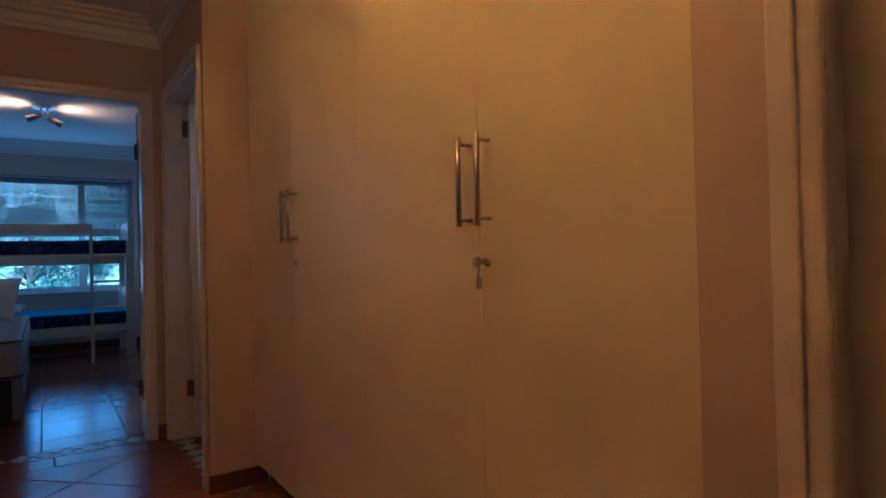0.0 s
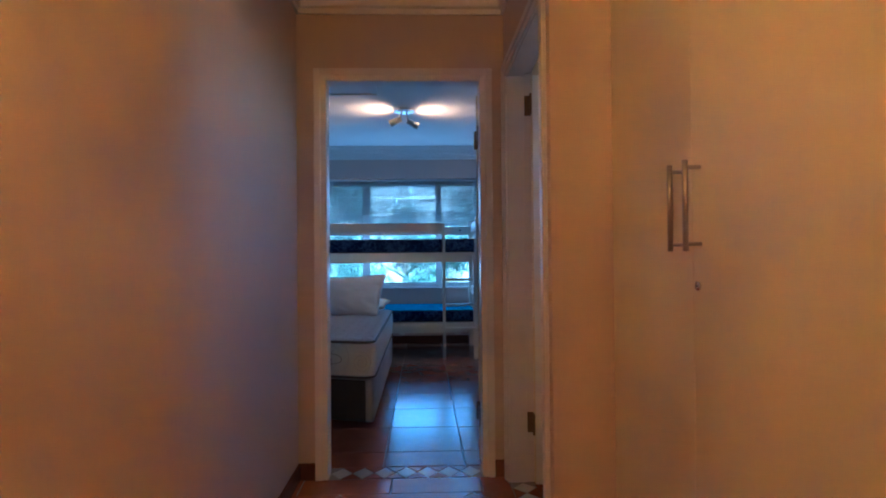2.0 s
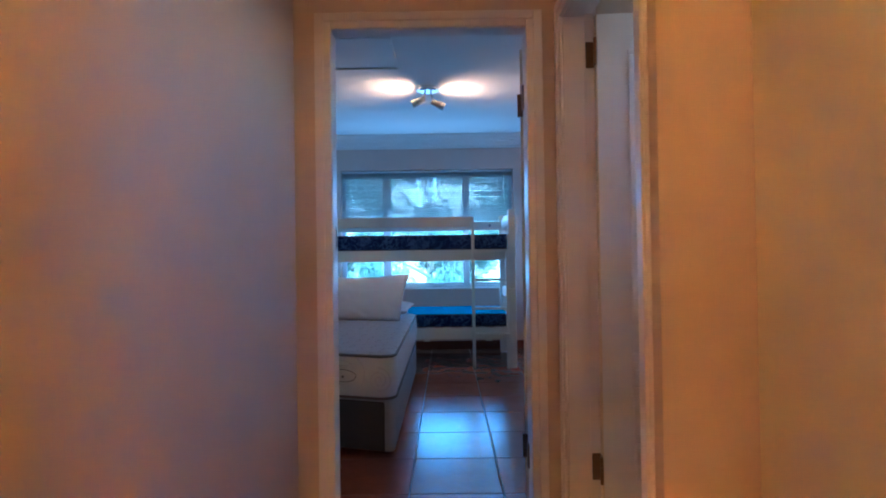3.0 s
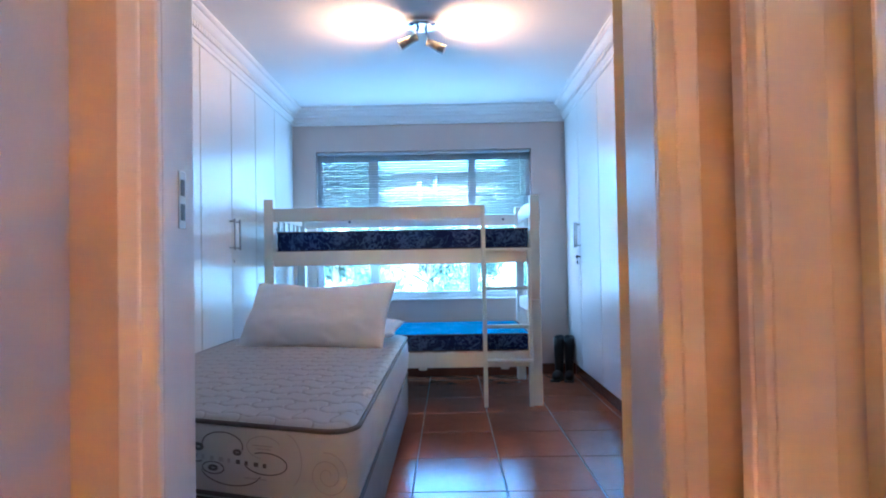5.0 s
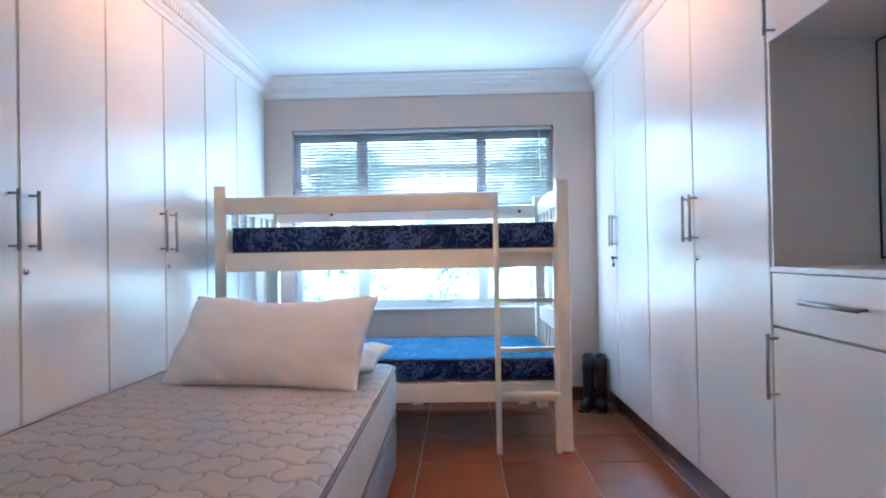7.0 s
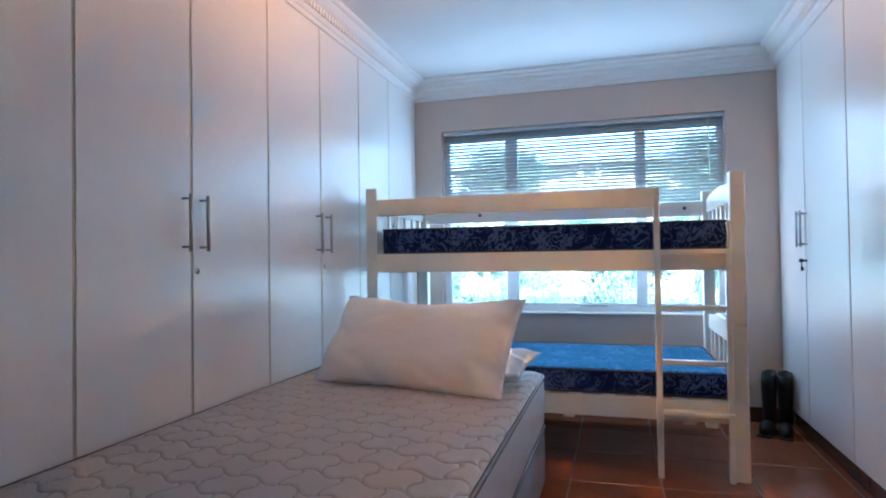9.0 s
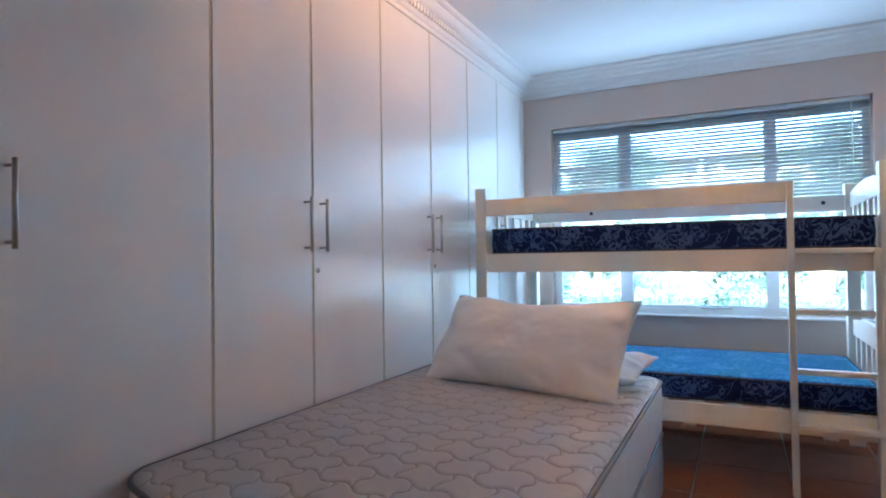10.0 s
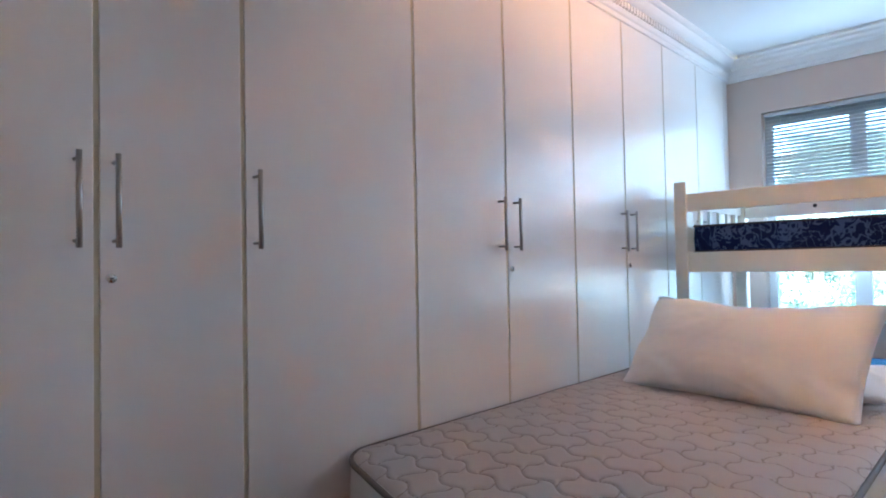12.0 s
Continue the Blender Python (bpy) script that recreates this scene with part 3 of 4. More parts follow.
box(AB - 0.007, AB - 0.001, AY0 + 0.02, AY1 - 0.02, 1.841, 1.847, bm=bm)
part("mirror_edge", bm, M_BASEDARK, t)
part("top_body", box(XR + 0.022, XR + 0.6, AY0 + 0.002, AY1 - 0.002, 1.86, ZT), M_SATIN, t)
td = part("top_door", box(XR, XR + 0.018, AY0 + 0.004, AY1 - 0.004, 1.85, ZT - 0.002, 0.0025), M_SATIN, t)
bar_handle(td, XR, AY1 - 0.06, 1.86, 2.08, -1)
part("counter", box(XR - 0.004, AB, AY0, AY1, 1.06, 1.08, 0.003), M_SATIN, t, "white counter top")
part("lower_body", box(XR + 0.022, XR + 0.6, AY0 + 0.002, AY1 - 0.002, ZK, 1.06), M_EDGE, t)
dr = part("drawer", box(XR, XR + 0.018, AY0 + 0.006, AY1 - 0.005, 0.877, 1.058, 0.0025), M_SATIN, t)
bar_handle(dr, XR, 8.065, 0.972, 0, -1, False, 0.265)
ld = part("lower_door", box(XR, XR + 0.018, AY0 + 0.006, AY1 - 0.005, ZK + 0.003, 0.868, 0.0025), M_SATIN, t)
bar_handle(ld, XR, AY1 - 0.035, 0.632, 0.852, -1)
part("edge_strip", box(XR + 0.002, XR + 0.02, AY0 - 0.001, AY0 + 0.004, ZK, 1.04), M_EDGE, t)
part("plinth", box(XR + 0.065, XR + 0.08, AY0, AY1, 0, ZK), M_SKIRT, t, "dark brown tiled plinth")

# passage cupboards
GH = "passage cupboards"
cupboard("hall_cupboard", CUP, -1, 0.58, (4.045, 4.648, 5.2225), 0.1, H_HALL - 0.004, M_CREAM, M_CREAM, ((1, 4.688), (0, 4.606)), ((0, 4.62, 1.056, False),),
         "tall cream-white passage cupboard with steel bar handles", GH, (1.136, 1.342), True, 0.0008, 0.0002, 0.0012)
cupboard("hall_cupboard", CUP, -1, 0.58, (2.892, 3.44, 4.045), 0.1, H_HALL - 0.004, M_CREAM, M_CREAM, ((1, 3.468), (0, 3.398)), ((0, 3.41, 1.056, 1),),
         "tall cream-white passage cupboard with a key in its lock", GH, (1.136, 1.342), True, 0.0008, 0.0002, 0.0012)

# socket on the passage wall
t = thing("wall_socket", (HALL_L, 4.57, 0.43), "cream plastic wall socket low on the passage wall", "socket")
part("plate", box(HALL_L, HALL_L + 0.016, 4.495, 4.645, 0.385, 0.5, 0.004), M_SOCKET, t)
part("switch", box(HALL_L + 0.015, HALL_L + 0.021, 4.6, 4.62, 0.455, 0.48, 0.002), M_SOCKET, t)
# one black block gives the holes their shade, none are cut
part("socket_holes", box(HALL_L + 0.0155, HALL_L + 0.0168, 4.53, 4.57, 0.41, 0.45), M_BLACK, t)

# passage ceiling lamp, out of view: its bowl is added to even out the light
hx, hy = HALL_LAMP
t = thing("ceiling_lamp", (hx, hy, H_HALL), "warm bowl uplighter added out of view to light the passage", "lamp")
part("lamp_plate", rod((hx, hy, H_HALL - 0.02), (hx, hy, H_HALL), 0.06, 24), M_CHROME, t)
bm = bmesh.new()
rings = []
for rr, z in ((0.02, 2.335), (0.08, 2.345), (0.13, 2.37), (0.155, 2.4), (0.149, 2.4), (0.125, 2.376), (0.078, 2.351), (0.02, 2.341)):
    rings.append([bm.verts.new((hx + rr * math.cos(k * math.tau / 28), hy + rr * math.sin(k * math.tau / 28), z)) for k in range(28)])
for a, c in zip(rings, rings[1:] + rings[:1]):
    for k in range(28):
        bm.faces.new((a[k], a[(k + 1) % 28], c[(k + 1) % 28], c[k]))
part("bowl", bm, M_SOCKET, t, "added cream bowl, open at the top to send light to the ceiling", True)
for k in range(3):
    a = math.tau * k / 3
    part("rod", rod((hx + 0.15 * math.cos(a), hy + 0.15 * math.sin(a), 2.395), (hx + 0.04 * math.cos(a), hy + 0.04 * math.sin(a), H_HALL - 0.015), 0.003, 6), M_CHROME, t)

# bedroom spot lamp
t = thing("spotlight", LAMP, "chrome twin-head ceiling spotlight, switched on", "lamp")
lx, ly, lz = LAMP
part("lamp_plate", rod((lx, ly, lz - 0.022), (lx, ly, lz), 0.098, 32), M_CHROME, t, smooth=False)
part("lamp_rim", rod((lx, ly, lz - 0.03), (lx, ly, lz - 0.022), 0.07, 28, r2=0.096), M_CHROME, t)
for s, dz, dy in ((-1, 0, -0.02), (1, -0.015, 0.03)):
    part("arm", rod((lx + s * 0.02, ly + dy * 0.4, lz - 0.02), (lx + s * 0.045, ly + dy, lz - 0.11 + dz), 0.009, 10), M_CHROME, t, smooth=True)
    h0, h1 = Vector((lx + s * 0.03, ly + dy, lz - 0.092 + dz)), Vector((lx + s * 0.105, ly + dy, lz - 0.128 + dz))
    hd = part("head", rod(h0, h1, 0.023, 18, r2=0.03), M_STEEL, t, "brushed steel lamp head", True)
    n = (h1 - h0).normalized()
    part("head_rim", rod(h1 - n * 0.004, h1 + n * 0.035, 0.033, 18), M_STEEL, hd)

# ---- bed ----
def rounded_outline(x0, x1, y0, y1, r, seg=8):
    pts = []
    for cx, cy, a0 in ((x1 - r, y1 - r, 0), (x0 + r, y1 - r, 90), (x0 + r, y0 + r, 180), (x1 - r, y0 + r, 270)):
        for k in range(seg + 1):
            a = radians(a0 + 90 * k / seg)
            pts.append((cx + r * math.cos(a), cy + r * math.sin(a)))
    return pts


def dense(pts, step):
    out = []
    for (ax, ay), (bx, by) in zip(pts, pts[1:] + pts[:1]):
        n = max(1, int(math.hypot(bx - ax, by - ay) / step))
        out += [(ax + (bx - ax) * i / n, ay + (by - ay) * i / n) for i in range(n)]
    return out


def side_band(outline, levels):
    """A closed band; levels: (z, how far it bulges outwards)."""
    bm = bmesh.new()
    n = len(outline)
    rings = []
    for z, out in levels:
        ring = []
        for i, (x, y) in enumerate(outline):
            ax, ay = outline[i - 1]
            bx, by = outline[(i + 1) % n]
            t = Vector((bx - ax, by - ay, 0)).normalized()
            ring.append(bm.verts.new((x + t.y * out, y - t.x * out, z)))
        rings.append(ring)
    for a, b in zip(rings, rings[1:]):
        for i in range(n):
            bm.faces.new((a[i], a[(i + 1) % n], b[(i + 1) % n], b[i]))
    bm.faces.new(rings[0][::-1])
    bm.faces.new(rings[-1])
    return bm


def quilt_height(x, y):
    """Height of the quilting: staggered wavy cells with stitched valleys."""
    x += 0.007 * noise.noise(Vector((x * 7, y * 7, 3.0)))
    y += 0.007 * noise.noise(Vector((x * 7, y * 7, 8.0)))
    row = (y + 0.016 * math.sin(math.tau * x / 0.13)) / 0.122
    k = math.floor(row)
    fy = row - k
    col = (x + 0.011 * math.sin(math.tau * fy)) / 0.13 + 0.5 * (k % 2)
    fx = col - math.floor(col)
    dy, dx = min(fy, 1 - fy) * 0.122, min(fx, 1 - fx) * 0.13
    d = min(dx, dy)
    return 0.0045 * (1 - math.exp(-((d / 0.006) ** 1.2))), d


def foot_skew(x, y):
    """The mattress has been pushed askew at its foot."""
    return y + (0.54 - x) * 0.335 * max(0.0, 1 - (y - 7.14) / 2.2)


BX0b, BX1b, BY0b, BY1b, BZ0, BZ1 = -0.634, 0.54, 7.14, 9.44, 0.325, 0.576
outline = rounded_outline(BX0b, BX1b, BY0b, BY1b, 0.11)
mt = thing("mattress", ((BX0b + BX1b) / 2, (BY0b + BY1b) / 2, BZ0), "quilted beige-white mattress lying bare on its base", "mattress")
ring = [(x, foot_skew(x, y)) for x, y in dense(outline, 0.03)]
part("side_band", side_band(ring, ((BZ0 + 0.012, -0.006), (BZ0 + 0.03, 0.0), (BZ0 + 0.12, 0.008), (BZ1 - 0.03, 0.003), (BZ1 - 0.012, -0.006))), M_TICKSIDE, mt, "white printed side band", True)
NX, NY = 300, 580
r = 0.105
verts, idx, faces = [], {}, []
for i in range(NX + 1):
    for j in range(NY + 1):
        x, y = BX0b + 0.008 + (BX1b - BX0b - 0.016) * i / NX, BY0b + 0.008 + (BY1b - BY0b - 0.016) * j / NY
        cx, cy = min(max(x, BX0b + r), BX1b - r), min(max(y, BY0b + r), BY1b - r)
        d = math.hypot(x - cx, y - cy)
        if d > r - 0.004:
            x, y = cx + (x - cx) * (r - 0.004) / d, cy + (y - cy) * (r - 0.004) / d
        edge = min(x - BX0b, BX1b - x, y - BY0b, BY1b - y, r - math.hypot(x - cx, y - cy) if d > 0.001 else 9)
        soft = min(1.0, max(0.0, edge) / 0.05)
        z = BZ1 - 0.012 + 0.016 * math.sqrt(1 - (1 - soft) ** 2) + quilt_height(x, y)[0] * (0.25 + 0.75 * soft) + 0.004 * noise.noise(Vector((x * 2.2, y * 2.2, 0)))
        idx[i, j] = len(verts)
        verts.append((x - mt.location.x, foot_skew(x, y) - mt.location.y, z - BZ0))
for i in range(NX):
    for j in range(NY):
        faces.append((idx[i, j], idx[i + 1, j], idx[i + 1, j + 1], idx[i, j + 1]))
me = bpy.data.meshes.new("quilted_top")
me.from_pydata(verts, [], faces)
me.materials.append(M_TICK)
me.materials.append(M_STITCH)
for f in me.polygons:
    c = [sum(verts[k][q] for k in f.vertices) / 4 for q in (0, 1)]
    x, y = c[0] + mt.location.x, c[1] + mt.location.y
    y0 = 7.14 + (y - 7.14 - (0.54 - x) * 0.335) / (1 - (0.54 - x) * 0.335 / 2.2)
    f.material_index = 1 if quilt_height(x, y0)[1] < 0.0027 else 0
me.shade_smooth()
ob = new("quilted_top", me)
ob.parent = mt
tagged(ob, "beige quilted top with wavy stitching")
part("piping", tube([(x, y, BZ1 - 0.008) for x, y in ring], 0.0085, 8, True), M_PIPING, mt, "grey-brown piping", True)
part("piping", tube([(x, y, BZ0 + 0.012) for x, y in ring], 0.0075, 8, True), M_PIPING, mt, "grey-brown piping", True)


def front_print(points, width, material, name):
    """A printed line on the foot end of the mattress, from (x, z) points."""
    bm = bmesh.new()
    prev = None
    y = BY0b - 0.0125
    for i, (x, z) in enumerate(points):
        a, b = points[max(0, i - 1)], points[min(len(points) - 1, i + 1)]
        d = Vector((b[0] - a[0], 0, b[1] - a[1])).normalized()
        n = Vector((-d.z, 0, d.x)) * width / 2
        yy = foot_skew(x, y)
        cur = (bm.verts.new(Vector((x, yy, z)) + n), bm.verts.new(Vector((x, yy, z)) - n))
        if prev:
            bm.faces.new((prev[0], prev[1], cur[1], cur[0]))
        prev = cur
    bmesh.ops.solidify(bm, geom=bm.faces, thickness=0.004)
    part(name, bm, material, mt)


def oval(cx, cz, rx, rz, a0=0, a1=360, n=40):
    return [(cx + rx * math.cos(radians(a0 + (a1 - a0) * i / n)), cz + rz * math.sin(radians(a0 + (a1 - a0) * i / n))) for i in range(n + 1)]


for cx, cz, rx, rz, a0, a1 in ((0.09, 0.5, 0.075, 0.042, -15, 200), (0.245, 0.455, 0.075, 0.034, -170, 120), (0.12, 0.425, 0.11, 0.05, 190, 345), (-0.005, 0.47, 0.04, 0.03, 60, 300)):
    front_print(oval(cx, cz, rx, rz, a0, a1), 0.0038, M_PRINT, "printed_emblem")
front_print(oval(0.055, 0.425, 0.04, 0.019), 0.0038, M_PRINT, "printed_emblem")
front_print(oval(0.055, 0.425, 0.014, 0.006), 0.009, M_PRINT, "printed_emblem")
front_print(oval(0.0, 0.488, 0.014, 0.008), 0.01, M_PRINT, "printed_emblem")
front_print(oval(0.145, 0.482, 0.011, 0.006), 0.009, M_PRINT, "printed_emblem")
for i, w in enumerate((0.016, 0.01, 0.014, 0.018, 0.012, 0.015, 0.011, 0.016, 0.013)):
    x = -0.02 + i * 0.032
    front_print([(x + w * k / 3, 0.458 - 0.0012 * i) for k in range(4)], 0.014, M_PRINT_PALE if i < 5 else M_PRINT, "printed_line")
for x0, x1, z in ((0.2, 0.27, 0.51), (0.215, 0.265, 0.5), (0.17, 0.25, 0.405)):
    front_print([(x0 + (x1 - x0) * i / 4, z) for i in range(5)], 0.004, M_PRINT_PALE, "printed_line")
front_print(oval(0.24, 0.505, 0.06, 0.035, 20, 260), 0.0028, M_PRINT_PALE, "printed_swirl")
front_print(oval(0.31, 0.47, 0.06, 0.085, -60, 80), 0.0028, M_PRINT_PALE, "printed_swirl")
front_print([(0.455 + (0.01 + 0.0042 * k / 3) * math.cos(k / 3), 0.44 + (0.01 + 0.0042 * k / 3) * math.sin(k / 3)) for k in range(44)], 0.003, M_PRINT_PALE, "printed_swirl")
# small motifs along the side of the mattress
for k in range(9):
    y, z = BY0b + 0.3 + k * 0.235, 0.45 + 0.035 * (-1) ** k
    bm = bmesh.new()
    rnd = random.Random(40 + k)
    prev = None
    for i in range(15):
        a, r = i * 0.55 + rnd.random() * 0.2, 0.008 + 0.0022 * i
        p = (y + r * math.cos(a), z + r * 0.9 * math.sin(a))
        cur = (bm.verts.new((BX1b + 0.0115, p[0], p[1])), bm.verts.new((BX1b + 0.0115, p[0] + 0.003 * math.cos(a), p[1] + 0.003 * math.sin(a))))
        if prev:
            bm.faces.new((prev[0], prev[1], cur[1], cur[0]))
        prev = cur
    bmesh.ops.solidify(bm, geom=bm.faces, thickness=0.004)
    part("printed_swirl", bm, M_PRINT_PALE, mt)

bb = thing("bed_base", ((BX0b + BX1b) / 2, (BY0b + BY1b) / 2, 0), "grey fabric-covered bed base under the mattress", "bed")
rb = dense(rounded_outline(BX0b + 0.012, BX1b - 0.006, BY0b + 0.015, BY1b, 0.05), 0.05)
rb = [(x, foot_skew(x, y)) for x, y in rb]
part("body", side_band(rb, ((0.045, -0.006), (0.06, 0), (0.2, 0.003), (0.31, 0), (BZ0 - 0.001, -0.006))), M_BASE, bb, smooth=True)
xa, xb = BX0b + 0.07, BX1b - 0.06
bm = box(xa, xb, BY0b + 0.006, BY0b + 0.012, 0.05, BZ0 - 0.006, 0.002)
for v in bm.verts:
    v.co.y = foot_skew(v.co.x, v.co.y)
part("end_panel", bm, M_BASEDARK, bb, "dark fabric end panel")
for x in (BX0b + 0.1, BX1b - 0.1):
    for y in (BY0b + 0.4, (BY0b + BY1b) / 2, BY1b - 0.12):
        part("foot", rod((x, y, 0), (x, y, 0.05), 0.025, 12), M_BLACK, bb)


# ---- pillows ----
def pillow(name, m, length, height, thick, sag, label, seed):
    """A soft filled pillow: local x its length, z its height, y its thickness."""
    bm = bmesh.new()
    nu, nv = 64, 40
    grid = {}
    for side in (-1, 1):
        for i in range(nu + 1):
            for j in range(nv + 1):
                u, v = i / nu * 2 - 1, j / nv * 2 - 1
                rim = i in (0, nu) or j in (0, nv)
                if rim and side == 1:
                    grid[side, i, j] = grid[-1, i, j]
                    continue
                x = u * length / 2 * (1 - 0.045 * (1 - v * v) * abs(u) ** 3)
                z = v * height / 2 * (1 - 0.11 * (1 - u * u) * abs(v) ** 2)
                fill = ((1 - abs(u) ** 3.0) * (1 - abs(v) ** 2.4)) ** 0.55 if not rim else 0
                y = side * thick / 2 * fill
                p = Vector((u * 3, v * 2.2, seed + side))
                wr = 0.008 * noise.noise(p * 1.2) + 0.0022 * noise.noise(p * 4)
                crease = 0.01 * math.sin(9 * u + 7 * v + 3 * noise.noise(p)) * (1 - fill) * (0 if rim else 1)
                z -= sag * math.exp(-((u - 0.12) / 0.5) ** 2) * max(0, v)
                grid[side, i, j] = bm.verts.new((x, y + side * (wr * fill + crease), z + (0.004 * noise.noise(p * 3) if rim else 0)))
    for side in (-1, 1):
        for i in range(nu):
            for j in range(nv):
                bm.faces.new((grid[side, i, j], grid[side, i + 1, j], grid[side, i + 1, j + 1], grid[side, i, j + 1]))
    ob = solo(name, bm, M_PILLOW, label, "pillow", "pillows on the bed", smooth=True)
    ob.matrix_world = m
    return ob


PIL = Matrix.Translation((0.006, 9.03, 0.763)) @ Matrix.Rotation(radians(-11.5), 4, "Z") @ Matrix.Rotation(radians(-38), 4, "X")
pillow("pillow", PIL, 0.955, 0.495, 0.19, 0.03, "plump white cotton pillow propped up on the mattress", 1.0)
PIL2 = Matrix.Translation((0.045, 9.215, 0.655)) @ Matrix.Rotation(radians(-4), 4, "Z") @ Matrix.Rotation(radians(-86), 4, "X")
pillow("pillow", PIL2, 0.93, 0.46, 0.13, 0.0, "white cotton pillow lying flat behind another pillow", 7.0)


# ---- bunk bed ----
bk = thing("bunk_bed", (0.48, 10.27, 0), "ivory painted wooden bunk bed with a ladder below the window", "bed")
PX0, PX1, PYF, PYR, PT = -0.548, 1.509, 9.75, 10.72, 1.565
PW = 0.07
for x in (PX0, PX1 - PW):
    for y in (PYF, PYR):
        p = part("post", box(x, x + PW, y, y + PW, 0, 0.784, 0.006), M_WOOD, bk)
        part("post", box(x, x + PW, y, y + PW, 0.787, PT, 0.006), M_WOOD, bk)
        part("dowel", rod((x + PW / 2, y + PW / 2, 0.78), (x + PW / 2, y + PW / 2, 0.79), 0.02, 10), M_STEEL, p)
RX0, RX1 = PX0 + PW, PX1 - PW
for z0, z1 in ((0.288, 0.396), (1.062, 1.172)):
    part("side_rail", box(RX0, RX1, PYF + 0.012, PYF + 0.036, z0, z1, 0.004), M_WOOD, bk)
    part("side_rail", box(RX0, RX1, PYR + 0.03, PYR + 0.054, z0, z1, 0.004), M_WOOD, bk)
part("guard_rail", box(RX0, 1.084, PYF + 0.008, PYF + 0.032, 1.397, 1.496, 0.004), M_WOOD, bk)
gr = part("guard_rail", box(RX0, RX1, PYR + 0.01, PYR + 0.034, 1.4, 1.5, 0.004), M_WOOD, bk)
for x in (-0.07, 1.33):
    part("bolt", rod((x, PYR + 0.006, 1.455), (x, PYR + 0.011, 1.455), 0.012, 12), M_BLACK, gr, "dark bolt cap")
for x in (PX0 + 0.022, PX1 - 0.046):
    for z0, z1, s0, s1 in ((1.062, 1.172, 1.172, 1.42), (0.288, 0.396, 0.396, 0.665)):
        part("end_rail", box(x, x + 0.024, PYF + PW, PYR, z0, z1, 0.003), M_WOOD, bk)
        # curved head rail
        bm = bmesh.new()
        n = 16
        up, lo = [], []
        for i in range(n + 1):
            y = PYF + PW + (PYR - PYF - PW) * i / n
            h = 0.03 * math.sin(math.pi * i / n)
            up.append((y, s1 + 0.085 + h))
            lo.append((y, s1))
        prev = None
        for (ya, za), (yb, zb) in zip(up, lo):
            cur = [bm.verts.new((x, ya, za)), bm.verts.new((x, yb, zb)), bm.verts.new((x + 0.024, ya, za)), bm.verts.new((x + 0.024, yb, zb))]
            if prev:
                bm.faces.new((prev[0], prev[1], cur[1], cur[0]))
                bm.faces.new((prev[2], prev[3], cur[3], cur[2]))
                bm.faces.new((prev[0], prev[2], cur[2], cur[0]))
                bm.faces.new((prev[1], prev[3], cur[3], cur[1]))
            else:
                bm.faces.new((cur[0], cur[1], cur[3], cur[2]))
            prev = cur
        bm.faces.new((prev[0], prev[1], prev[3], prev[2]))
        part("head_rail", bm, M_WOOD, bk)
        for i in range(6):
            y = PYF + PW + (PYR - PYF - PW) * (i + 0.5) / 6
            part("spindle", box(x + 0.004, x + 0.02, y - 0.02, y + 0.02, s0, s1, 0.002), M_WOOD, bk)
for z in (0.385, 1.15):
    for i in range(11):
        x = RX0 + 0.08 + (RX1 - RX0 - 0.16) * i / 10
        part("bed_slat", box(x - 0.035, x + 0.035, PYF + 0.036, PYR + 0.03, z, z + 0.017, 0.002), M_WOOD, bk)
for y0 in (PYF + 0.036, PYR + 0.008):
    for z in (0.36, 1.125):
        part("slat_batten", box(RX0, RX1, y0, y0 + 0.022, z, z + 0.025), M_WOOD, bk)
for x in (0.62, 1.24, 0.1):
    part("slat_foot", box(x - 0.03, x + 0.03, PYF + 0.06, PYF + 0.1, 0.262, 0.36, 0.003), M_WOOD, bk)
ld = part("ladder", box(1.073, 1.103, PYF - 0.03, PYF + 0.007, 0, 1.493, 0.004), M_WOOD, bk, "ladder with square rungs")
part("stringer", box(1.41, 1.437, PYF - 0.03, PYF + 0.011, 0, 1.165, 0.004), M_WOOD, ld)
for z, d in ((0.592, 0.0), (0.872, 0.0), (1.158, 0.02)):
    part("rung", box(1.103, 1.41, PYF - 0.028, PYF + 0.006, z - 0.013, z + 0.013, 0.004), M_WOOD, ld)
part("step", box(1.103, 1.437, PYF - 0.05, PYF + 0.01, 0.325, 0.35, 0.004), M_WOOD, ld)


def bunk_mattress(z0, z1, label):
    x0, x1, y0, y1 = RX0 + 0.012, RX1 - 0.008, PYF + 0.04, PYR + 0.025
    t = thing("bunk_mattress", ((x0 + x1) / 2, (y0 + y1) / 2, z0), label, "mattress", "bunk mattresses")
    ring = dense(rounded_outline(x0, x1, y0, y1, 0.04), 0.03)
    ring = [(x, y + 0.004 * noise.noise(Vector((x * 3, y * 3, z0 * 9)))) for x, y in ring]
    lv = ((z0 + 0.002, -0.008), (z0 + 0.012, -0.001), ((z0 + z1) / 2, 0.004), (z1 - 0.014, -0.001), (z1 - 0.004, -0.01), (z1 + 0.001, -0.03))
    part("cover", side_band(ring, lv), M_BROCADE, t, smooth=False)
    part("piping", tube([(x, y, z1 - 0.006) for x, y in ring], 0.006, 6, True), M_PIPING_D, t, smooth=True)
    part("piping", tube([(x, y, z0 + 0.008) for x, y in ring], 0.006, 6, True), M_PIPING_D, t, smooth=True)


bunk_mattress(0.402, 0.532, "navy floral foam mattress on the lower bunk")
bunk_mattress(1.168, 1.322, "navy floral foam mattress on the upper bunk")


